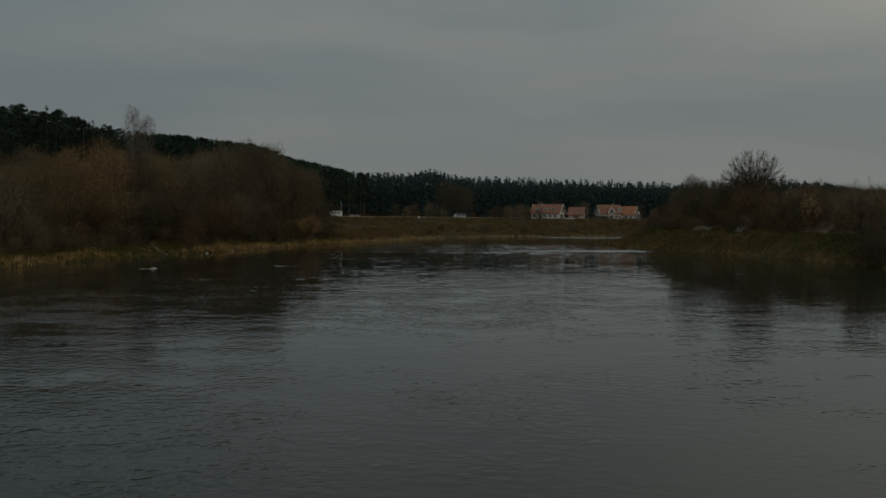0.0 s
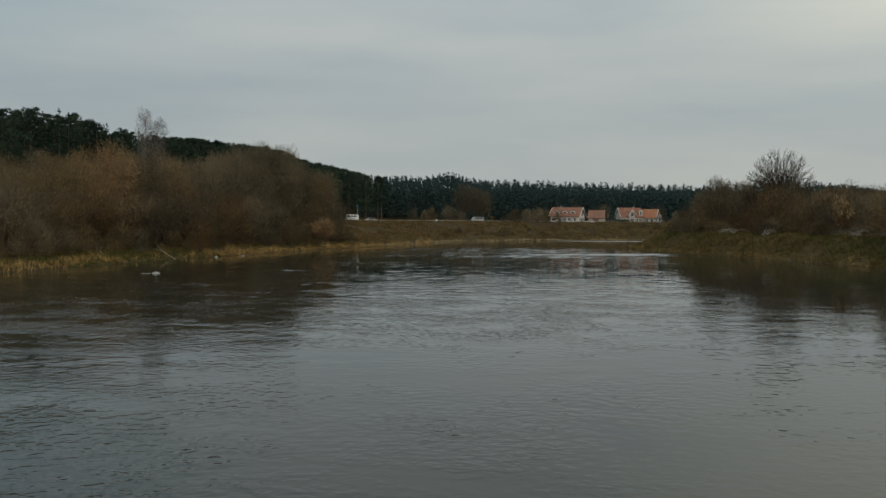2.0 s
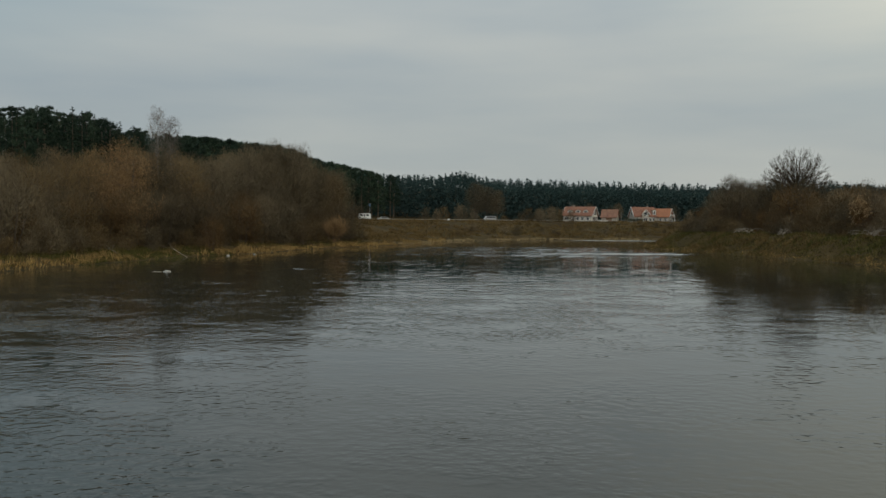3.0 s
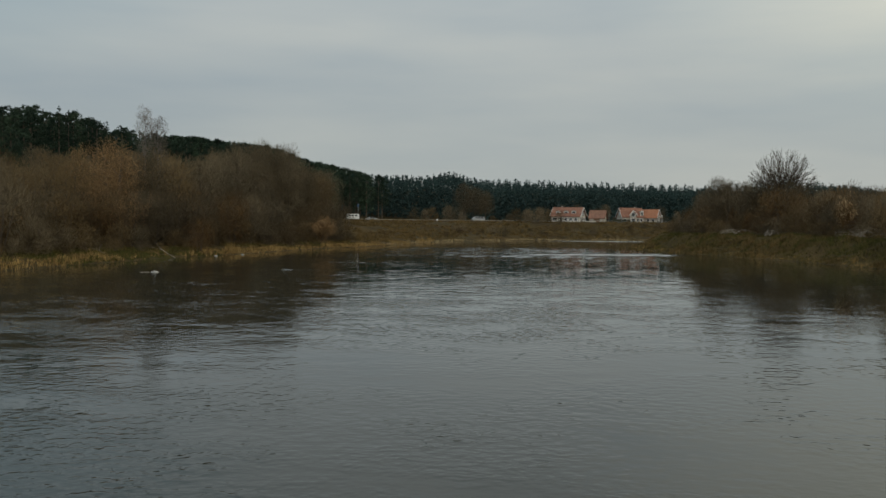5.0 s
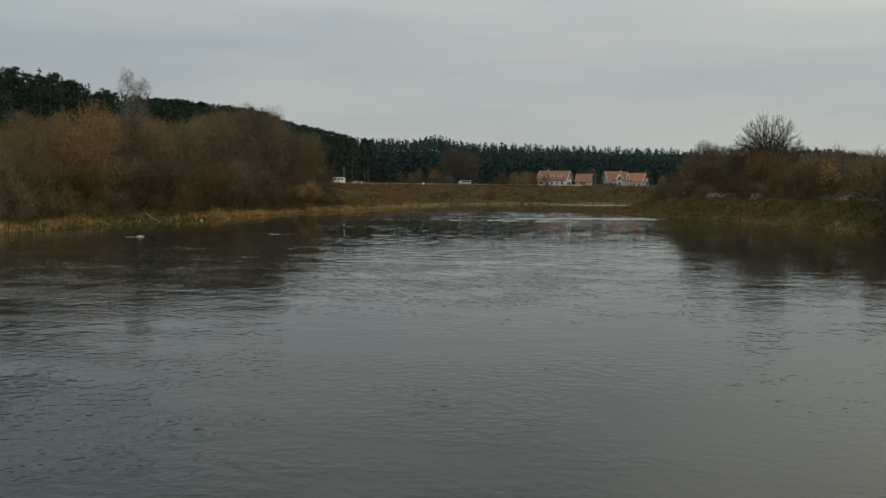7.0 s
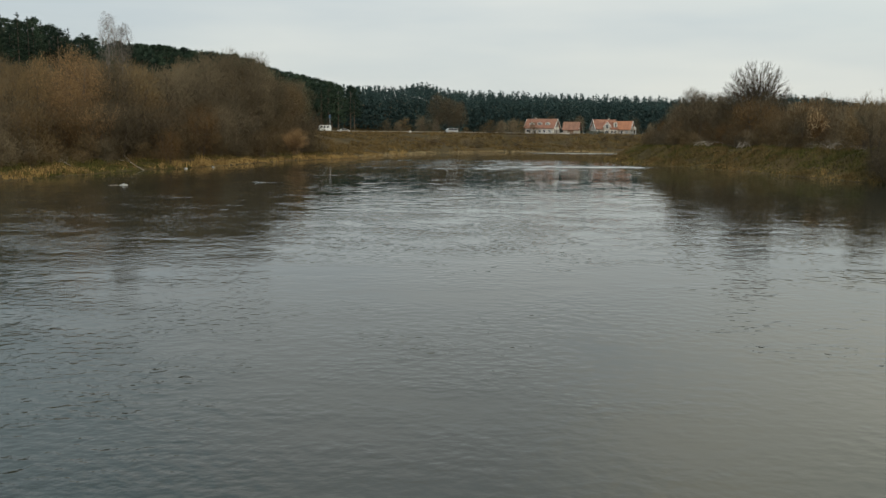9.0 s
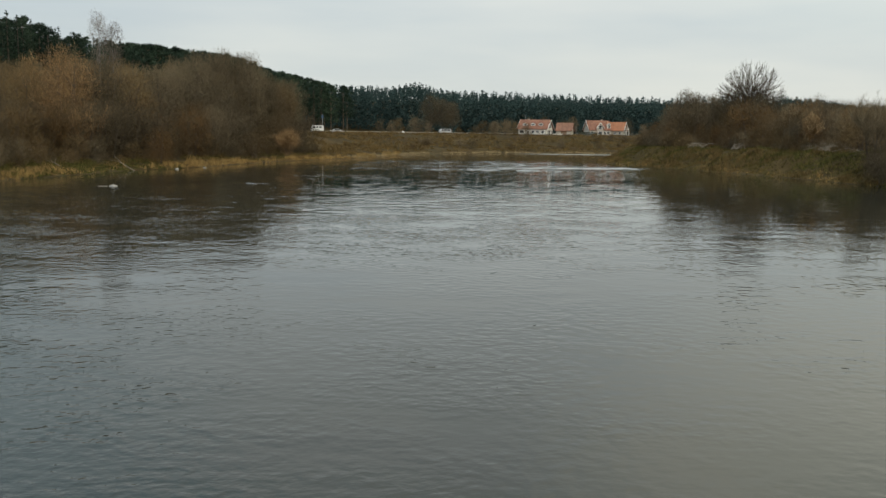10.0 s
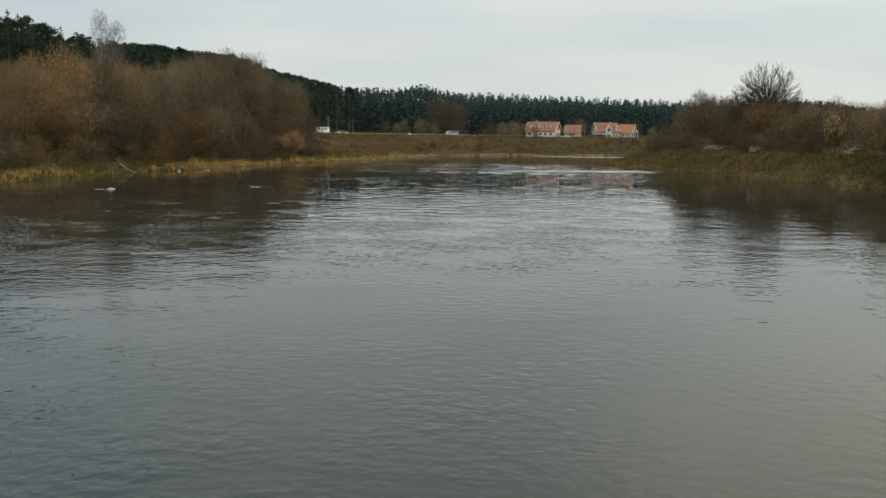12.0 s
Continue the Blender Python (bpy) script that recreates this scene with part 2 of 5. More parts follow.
def water_material():
    """Slow dark river: peaty body under a clear rippled surface, choppy in patches, glassy in others."""
    m, n, l, b = material("river_water", 0.03, ior=1.333)
    c = n.new("ShaderNodeTexCoord")
    def tex(scale, detail, sx=1.0, sy=1.0, rot=0.0, rough=0.5):
        mp = n.new("ShaderNodeMapping"); mp.inputs["Scale"].default_value = (sx, sy, 1)
        mp.inputs["Rotation"].default_value = (0, 0, radians(rot))
        t = n.new("ShaderNodeTexNoise"); t.inputs["Scale"].default_value = scale
        t.inputs["Detail"].default_value, t.inputs["Roughness"].default_value = detail, rough
        l.new(c.outputs["Object"], mp.inputs[0]); l.new(mp.outputs[0], t.inputs["Vector"])
        return t
    broad = tex(2.7, 1, 0.85, 1.0, 10, 0.4)
    fine = tex(5.8, 2, 0.85, 1.0, -15, 0.5)
    patch = tex(0.05, 3, 0.7, 1.0, 30)
    gust = tex(0.22, 3, 0.8, 1.0, 12, 0.55)
    pos = n.new("ShaderNodeSeparateXYZ"); l.new(c.outputs["Object"], pos.inputs[0])
    def maths(kind, a, b):
        k = n.new("ShaderNodeMath"); k.operation = kind
        for slot, value in zip(k.inputs, (a, b)):
            if isinstance(value, float):
                slot.default_value = value
            else:
                l.new(value, slot)
        return k.outputs[0]
    def fall(value, near, far, low):
        k = n.new("ShaderNodeMapRange"); k.interpolation_type = "SMOOTHSTEP"
        for key, v in (("From Min", near), ("From Max", far), ("To Min", 1.0), ("To Max", low)):
            k.inputs[key].default_value = v
        l.new(value, k.inputs["Value"])
        return k.outputs[0]
    # the current runs rougher on one side and farther out there
    reach = maths("ADD", pos.outputs["Y"], maths("MULTIPLY", pos.outputs["X"], 0.7))
    pr = ramp(n, [(0.38, (0.3, 0.3, 0.3)), (0.62, (1, 1, 1))])
    gr = ramp(n, [(0.36, (0.25, 0.25, 0.25)), (0.60, (1, 1, 1))])
    l.new(patch.outputs[0], pr.inputs[0]); l.new(gust.outputs[0], gr.inputs[0])
    amp = maths("MULTIPLY", pr.outputs[0], gr.outputs[0])
    far_part = maths("MULTIPLY", broad.outputs[0], fall(reach, 35.0, 110.0, 0.25))
    near_part = maths("MULTIPLY", maths("MULTIPLY", fine.outputs[0], 0.5), fall(reach, 20.0, 46.0, 0.0))
    mul = n.new("ShaderNodeMath"); mul.operation = "MULTIPLY"
    l.new(maths("ADD", far_part, near_part), mul.inputs[0]); l.new(amp, mul.inputs[1])
    quick = n.new("ShaderNodeAttribute"); quick.attribute_name = "riffle"
    rr = n.new("ShaderNodeMapRange"); rr.inputs["To Min"].default_value, rr.inputs["To Max"].default_value = 0.03, 0.5
    l.new(quick.outputs["Fac"], rr.inputs["Value"]); l.new(rr.outputs[0], b.inputs["Roughness"])
    # sky glint of the riffles, painted as a pale base colour
    glint_paint = n.new("ShaderNodeMix"); glint_paint.data_type = "RGBA"
    glint_paint.inputs["A"].default_value, glint_paint.inputs["B"].default_value = (0.015, 0.019, 0.0155, 1), (0.5, 0.51, 0.5, 1)
    glint_share = n.new("ShaderNodeMapRange")
    for key, value in (("From Min", 0.45), ("From Max", 1.0), ("To Min", 0.0), ("To Max", 0.55)):
        glint_share.inputs[key].default_value = value
    l.new(quick.outputs["Fac"], glint_share.inputs["Value"]); l.new(glint_share.outputs[0], glint_paint.inputs["Factor"])
    l.new(glint_paint.outputs["Result"], b.inputs["Base Color"])
    b1 = n.new("ShaderNodeBump"); b1.inputs["Distance"].default_value = 0.056
    l.new(mul.outputs[0], b1.inputs["Height"]); l.new(b1.outputs[0], b.inputs["Normal"])
    return m


GROUND, WATER = ground_material(), water_material()
for dull in (GROUND, NEEDLE, NEEDLE_HAZY, TWIG, TWIG_GREY, TWIG_RUST, TWIG_DARK, GRASS, GRASS_GREEN, SEDGE, STRAW, STRAW_PALE):
    dull.node_tree.nodes["Principled BSDF"].inputs["Specular IOR Level"].default_value = 0.12


# ---- builders ----
class Shape:
    """Collects vertices and faces for one mesh."""
    def __init__(self):
        self.v, self.f = [], []

    def add(self, verts, faces):
        k = len(self.v)
        self.v.extend(verts)
        self.f.extend([tuple(i + k for i in f) for f in faces])

    def box(self, x0, y0, z0, x1, y1, z1, m=None):
        vs = [Vector(p) for p in ((x0, y0, z0), (x1, y0, z0), (x1, y1, z0), (x0, y1, z0), (x0, y0, z1), (x1, y0, z1), (x1, y1, z1), (x0, y1, z1))]
        if m is not None:
            vs = [m @ p for p in vs]
        self.add([tuple(p) for p in vs], [(0, 3, 2, 1), (4, 5, 6, 7), (0, 1, 5, 4), (1, 2, 6, 5), (2, 3, 7, 6), (3, 0, 4, 7)])

    def prism(self, ring, away):
        """A closed outline pushed along a vector."""
        n = len(ring)
        a = [Vector(p) for p in ring]
        b = [p + Vector(away) for p in a]
        self.add([tuple(p) for p in a + b], [tuple(range(n))[::-1], tuple(range(n, 2 * n))] + [(i, (i + 1) % n, (i + 1) % n + n, i + n) for i in range(n)])

    def tube(self, p0, p1, r0, r1, sides=4):
        p0, p1 = Vector(p0), Vector(p1)
        d = (p1 - p0).normalized()
        u = d.orthogonal().normalized()
        w = d.cross(u)
        ring = [(math.cos(2 * math.pi * i / sides), math.sin(2 * math.pi * i / sides)) for i in range(sides)]
        vs = [tuple(p0 + r0 * (c * u + s * w)) for c, s in ring] + [tuple(p1 + r1 * (c * u + s * w)) for c, s in ring]
        self.add(vs, [(i, (i + 1) % sides, (i + 1) % sides + sides, i + sides) for i in range(sides)] + [tuple(range(sides, 2 * sides))])

    def sliver(self, p0, p1, w, side):
        """A thin tapering twig or blade."""
        k = len(self.v)
        self.v.extend([tuple(p0 - side * (w / 2)), tuple(p0 + side * (w / 2)), tuple(p1)])
        self.f.append((k, k + 1, k + 2))

    def mesh(self, name, mat):
        me = bpy.data.meshes.new(name)
        me.from_pydata(self.v, [], self.f)
        me.materials.append(mat)
        me.update()
        return me


def part(name, shape, mat, parent=None, label=""):
    ob = new(name, shape.mesh(name, mat))
    ob.parent = parent
    return tagged(ob, label) if label else ob


def thing(name, label, category, group="", m=None):
    ob = tagged(new(name), label, category, group)
    if m is not None:
        ob.matrix_basis = m
    return ob


# ---- land and river ----
LEFT_SHORE = [(-60, -400), (-56, 0), (-52, 60), (-48, 103), (-45.2, 119), (-43.6, 133), (-39.8, 138), (-35.3, 153), (-33, 165),
              (-29.5, 179), (-25.5, 187), (-21, 197), (-16, 212), (-10.3, 237), (-3, 258), (6, 270), (16, 279), (27, 284), (40, 287), (64, 291), (120, 296), (400, 300), (3000, 300)]
RIGHT_SHORE = [(62, -400), (60, 0), (58, 70), (55.6, 112), (54, 128), (51.6, 142), (49, 149), (47.5, 159), (45, 168), (41.6, 176),
               (39, 191), (40, 208), (44, 217), (60, 228), (110, 240), (400, 246), (3000, 246)]


def shore_distance(x, y, line):
    best = np.full(np.shape(x), 1e9)
    for (ax, ay), (bx, by) in zip(line, line[1:]):
        dx, dy = bx - ax, by - ay
        t = np.clip(((x - ax) * dx + (y - ay) * dy) / (dx * dx + dy * dy), 0, 1)
        best = np.minimum(best, np.hypot(x - ax - t * dx, y - ay - t * dy))
    return best


def inside(x, y, ring):
    odd = np.zeros(np.shape(x), bool)
    for (ax, ay), (bx, by) in zip(ring, ring[1:] + ring[:1]):
        cross = (ay > y) != (by > y)
        odd ^= cross & (x < (bx - ax) * (y - ay) / (by - ay + 1e-12) + ax)
    return odd


RIGHT_LAND = RIGHT_SHORE + [(3000, -400)]
LEFT_LAND = LEFT_SHORE + [(3000, 6000), (-6000, 6000), (-6000, -400)]


def step(a, b, x):
    t = np.clip((x - a) / (b - a), 0, 1)
    return t * t * (3 - 2 * t)


def height(x, y):
    """Ground height, and the distance behind the shore (negative in the river)."""
    x, y = np.asarray(x, float), np.asarray(y, float)
    dl, dr = shore_distance(x, y, LEFT_SHORE), shore_distance(x, y, RIGHT_SHORE)
    onl, onr = inside(x, y, LEFT_LAND), inside(x, y, RIGHT_LAND)
    far = step(178, 225, y + 0.35 * (x + 25))
    bank = 0.35 * step(0, 1.2, dl) + 1.0 * step(1, 9, dl) + 1.3 * step(8, 30, dl) + 1.2 * step(30, 60, dl)
    edge_x = -22 - 30 * step(185, 230, y)
    hill = (16 - 7 * step(230, 330, y)) * step(24, 100, dl) * step(0, -50, x - edge_x)
    # 15 m step: unseen rise added behind the forest to block sky between trees
    dam = 0.3 * step(0, 1.5, dl) + 0.9 * step(1, 8, dl) + 4.7 * step(6, 36, dl) + 8 * step(150, 260, dl) + 15 * step(258, 310, dl)
    zl = bank * (1 - far) + dam * far + hill
    zr = 0.3 * step(0, 1, dr) + 3.3 * step(0.3, 9, dr) + 0.8 * step(9, 40, dr)
    wet = -np.minimum(dl, dr)
    z = np.where(onl, zl, np.where(onr, zr, -0.35 * step(0, 1, -wet) - 1.6 * step(0.5, 10, -wet)))
    s = np.where(onl, dl, np.where(onr, dr, wet))
    return z, s


def ground_at(x, y):
    return float(height(x, y)[0])


def spaced(lo, hi, pitch, reach_lo, reach_hi):
    mid = list(np.arange(lo, hi + 0.01, pitch))
    out, gap, a = [], pitch, lo
    while a > reach_lo:
        gap *= 1.35; a -= gap; out.append(max(a, reach_lo))
    top, gap, b = [], pitch, mid[-1]
    while b < reach_hi:
        gap *= 1.35; b += gap; top.append(min(b, reach_hi))
    return np.array(out[::-1] + mid + top)


GRID = {}


def turf_at(x, y):
    """Height of the uneven ground sheet itself."""
    gx, gy, z = GRID["x"], GRID["y"], GRID["z"]
    i = np.clip(np.searchsorted(gx, x) - 1, 0, len(gx) - 2)
    j = np.clip(np.searchsorted(gy, y) - 1, 0, len(gy) - 2)
    u, v = (x - gx[i]) / (gx[i + 1] - gx[i]), (y - gy[j]) / (gy[j + 1] - gy[j])
    return (z[j, i] * (1 - u) + z[j, i + 1] * u) * (1 - v) + (z[j + 1, i] * (1 - u) + z[j + 1, i + 1] * u) * v


def build_ground():
    gx, gy = spaced(-130, 130, 2.0, -4000, 4000), spaced(70, 400, 2.0, -800, 4500)
    X, Y = np.meshgrid(gx, gy)
    Z, S = height(X, Y)
    rough = np.array([noise.noise((a * 0.16, b * 0.16, 0)) * 0.5 + noise.noise((a * 0.5, b * 0.5, 3)) * 0.25 for a, b in zip(X.ravel(), Y.ravel())]).reshape(X.shape)
    Z = Z + rough * (0.55 + 1.1 * step(20, 40, X)) * step(0.0, 6, np.abs(S))
    Z = Z + rough * 0.22 * step(1.0, 0.0, np.abs(S))
    GRID.update(x=gx, y=gy, z=Z)
    w, h = len(gx), len(gy)
    verts = np.stack([X.ravel(), Y.ravel(), Z.ravel()], 1).tolist()
    faces = [(j * w + i, j * w + i + 1, (j + 1) * w + i + 1, (j + 1) * w + i) for j in range(h - 1) for i in range(w - 1)]
    me = bpy.data.meshes.new("ground")
    me.from_pydata(verts, [], faces)
    me.polygons.foreach_set("use_smooth", [True] * len(faces))
    me.materials.append(GROUND)
    tagged(new("ground", me), "autumn river banks of turf, straw and brown litter", "ground", kind="structure")


build_ground()


def wave_field(x, y, rng, count, short, long, turn):
    """A sum of many small waves whose crests lie mostly across the river; slopes of about one."""
    z = np.zeros(x.shape)
    for _ in range(count):
        size = short * (long / short) ** rng.random()
        k = 2 * math.pi / size
        a = rng.gauss(math.pi / 2, turn)
        z += np.sin(k * (x * math.cos(a) + y * math.sin(a)) + rng.random() * 6.28) / k
    return z * math.sqrt(2 / count)


def slow_field(x, y, rng, long_x, long_y):
    """Smooth patches between 0 and 1, drawn out along x."""
    z = np.zeros(x.shape)
    for _ in range(7):
        kx, ky = rng.gauss(0, 6.28 / long_x), rng.gauss(0, 6.28 / long_y)
        z += np.sin(kx * x + ky * y + rng.random() * 6.28)
    return step(-1.6, 1.9, z)


def build_water():
    rng = random.Random(21)
    gx, gy = spaced(-54, 62, 0.5, -900, 3000), np.concatenate([spaced(26, 196, 0.42, -800, 197), spaced(198, 294, 1.2, 198, 700)])
    X, Y = np.meshgrid(gx, gy)
    shore = -height(X, Y)[1]
    open_water = step(2, 13, shore) * step(300, 285, Y) * step(8, 40, Y) * step(70, 60, np.abs(X))
    patch = slow_field(X, Y, rng, 60, 26) * (0.25 + 0.75 * slow_field(X, Y, rng, 9, 7)) * (0.4 + 0.6 * slow_field(X, Y, rng, 3.6, 2.4))
    riffle = np.exp(-((X - 25) / 15) ** 4 - ((Y - 159 - 0.12 * (X - 25)) / (3.0 + 0.16 * np.clip(X - 12, 0, 30))) ** 2)
    riffle = np.maximum(riffle, np.exp(-((X - 47) / 19) ** 4 - ((Y - 278) / 8) ** 2))
    riffle = np.maximum(riffle, 0.4 * slow_field(X, Y, rng, 14, 7) * np.exp(-((X - 10) / 26) ** 2 - ((Y - 172) / 34) ** 2))
    riffle = riffle * (0.55 + 0.45 * slow_field(X, Y, rng, 6, 3)) * step(0.5, 4, shore)
    slope = (0.010 + 0.030 * patch) * open_water * (0.45 + 0.55 * step(42, 78, Y)) * (1 - 0.35 * step(-5, 15, X) * step(120, 90, Y)) * (1 + 0.6 * step(110, 160, Y)) + 0.07 * riffle
    Z = wave_field(X, Y, rng, 80, 1.1, 2.6, 3.0) * slope
    # longer, lower swells and boils of the current
    swell = (0.35 + 0.65 * slow_field(X, Y, rng, 22, 16)) * step(1, 9, shore) * step(42, 76, Y) * step(70, 60, np.abs(X)) * step(300, 285, Y)
    Z += wave_field(X, Y, rng, 70, 1.6, 3.6, 3.0) * 0.012 * swell * (1 + 0.6 * step(8, -12, X) * step(60, 78, Y) * step(125, 100, Y))
    # the water heaps up over a sunken stone and runs off behind it
    for cx, cy, h in ((-20.2, 102, 0.07), (-17.5, 121, 0.04)):
        u, v = (X - cx) / 1.3, (Y - cy) / 0.8
        Z += h * np.exp(-u * u - v * v) + 0.35 * h * np.exp(-((X - cx - 2.2) / 2.6) ** 2) * np.sin((Y - cy) * 2.4) * np.exp(-((Y - cy) / 2.6) ** 2)
    w, h = len(gx), len(gy)
    me = bpy.data.meshes.new("water")
    me.from_pydata(np.stack([X.ravel(), Y.ravel(), Z.ravel()], 1).tolist(), [], [(j * w + i, j * w + i + 1, (j + 1) * w + i + 1, (j + 1) * w + i) for j in range(h - 1) for i in range(w - 1)])
    me.polygons.foreach_set("use_smooth", [True] * len(me.polygons))
    me.materials.append(WATER)
    me.attributes.new("riffle", "FLOAT", "POINT").data.foreach_set("value", riffle.ravel().astype(np.float32))
    tagged(new("water", me), "slow dark grey river with patches of fine ripples", "river", kind="structure")


build_water()

# ---- plants ----
def rnd_dir(rng, flat=1.0):
    v = Vector((rng.gauss(0, 1), rng.gauss(0, 1), rng.gauss(0, 1) * flat))
    return v.normalized()


def grow(rng, wood, twigs, p, d, length, radius, level, rules, tips):
    """One limb in bent pieces, its forks, and thin twigs along it."""
    pieces = 3 if level < 2 else 2
    for k in range(pieces):
        q = p + d * (length / pieces)
        r1 = radius * (1 - 0.28 * (k + 1) / pieces * 1.6)
        if level <= rules["solid"]:
            wood.tube(p, q, radius if k == 0 else r0, r1, 5 if level == 0 else 3)
        else:
            side = d.cross(rnd_dir(rng)).normalized()
            twigs.sliver(p, q + d * length * 0.15, min(max(radius * 2.0, rules["thin"] * 1.1), rules["thin"] * 1.4), side)
        r0 = r1
        if level >= rules["bare"]:
            n = rules["twigs"]
            for _ in range(n):
                a = p.lerp(q, rng.random())
                t = (d * rules["along"] + rnd_dir(rng) * 0.9 + Vector((0, 0, rules["lift"]))).normalized()
                ln = rules["reach"] * rng.uniform(0.5, 1.3)
                b = a + t * ln
                twigs.sliver(a, b, rules["thin"] * rng.uniform(0.7, 1.5), t.cross(rnd_dir(rng)).normalized())
                tips.append(b)
                t2 = (t + rnd_dir(rng) * 0.8 + Vector((0, 0, rules["lift"] * 0.5))).normalized()
                m = a.lerp(b, 0.45)
                twigs.sliver(m, m + t2 * ln * 0.7, rules["thin"] * 0.8, t2.cross(rnd_dir(rng)).normalized())
        if level < rules["depth"] and (k > 0 or level > 0):
            for _ in range(rules["forks"][level]):
                ang = rules["open"] * rng.uniform(0.6, 1.25)
                out = d.cross(rnd_dir(rng)).normalized()
                nd = (d * math.cos(ang) + out * math.sin(ang) + Vector((0, 0, rules["up"]))).normalized()
                grow(rng, wood, twigs, q, nd, length * rng.uniform(0.5, 0.78), r1 * 0.62, level + 1, rules, tips)
        d = (d + rnd_dir(rng) * rules["bend"] + Vector((0, 0, rules["up"] * 0.3))).normalized()
        p = q


def broadleaf(name, label, category, seed, stems, stem_len, radius, rules, twig_mat, bark=None, leaf=None, leaves=0, leaf_size=0.14, group="", tall=0.0, wide=0.0):
    """A leafless or nearly leafless tree or shrub at the origin: trunk and limbs, twiggy crown, and any leaves left on it."""
    rng = random.Random(seed)
    wood, twigs, tips = Shape(), Shape(), []
    for k in range(stems):
        a = 2 * math.pi * (k + rng.random()) / stems
        lean = 0.0 if stems == 1 else rng.uniform(0.12, 0.5)
        d = Vector((math.cos(a) * lean, math.sin(a) * lean, 1)).normalized()
        base = Vector((math.cos(a) * 0.25, math.sin(a) * 0.25, -0.4)) if stems > 1 else Vector((0, 0, -0.4))
        grow(rng, wood, twigs, base, d, stem_len * rng.uniform(0.8, 1.1), radius, 0, rules, tips)
    if tall:
        up = tall / max(p[2] for p in twigs.v)
        mid = [sum(p[a] for p in twigs.v) / len(twigs.v) for a in (0, 1)]
        rad = sorted(math.hypot(p[0] - mid[0], p[1] - mid[1]) for p in twigs.v)[int(len(twigs.v) * 0.97)]
        out = wide / 2 / rad if wide else up
        fit = lambda p: ((p[0] - mid[0] * min(1, max(0, p[2] * up / tall * 2))) * out, (p[1] - mid[1] * min(1, max(0, p[2] * up / tall * 2))) * out, p[2] * up)
        wood.v, twigs.v = [fit(p) for p in wood.v], [fit(p) for p in twigs.v]
        tips = [Vector(fit(p)) for p in tips]
    ob = thing(name, label, category, group)
    part("trunk", wood, bark or BARK, ob)
    part("crown", twigs, twig_mat, ob)
    if leaf is not None:
        lv = Shape()
        for _ in range(leaves):
            c = rng.choice(tips) + rnd_dir(rng) * 0.35
            u = rnd_dir(rng) * leaf_size * rng.uniform(0.6, 1.4)
            w = u.cross(rnd_dir(rng)).normalized() * leaf_size * 0.5
            lv.add([tuple(c - u), tuple(c + w), tuple(c + u), tuple(c - w)], [(0, 1, 2, 3)])
        part("foliage", lv, leaf, ob, "withered rust-coloured leaves")
    return ob


SHRUB = dict(depth=2, solid=1, bare=0, forks=(2, 1, 0), open=0.5, up=0.2, bend=0.14, twigs=5, reach=1.25, thin=0.04, along=0.9, lift=0.45)
TALL = dict(depth=3, solid=1, bare=1, forks=(3, 2, 1, 0), open=0.55, up=0.14, bend=0.12, twigs=5, reach=1.25, thin=0.044, along=0.9, lift=0.4)


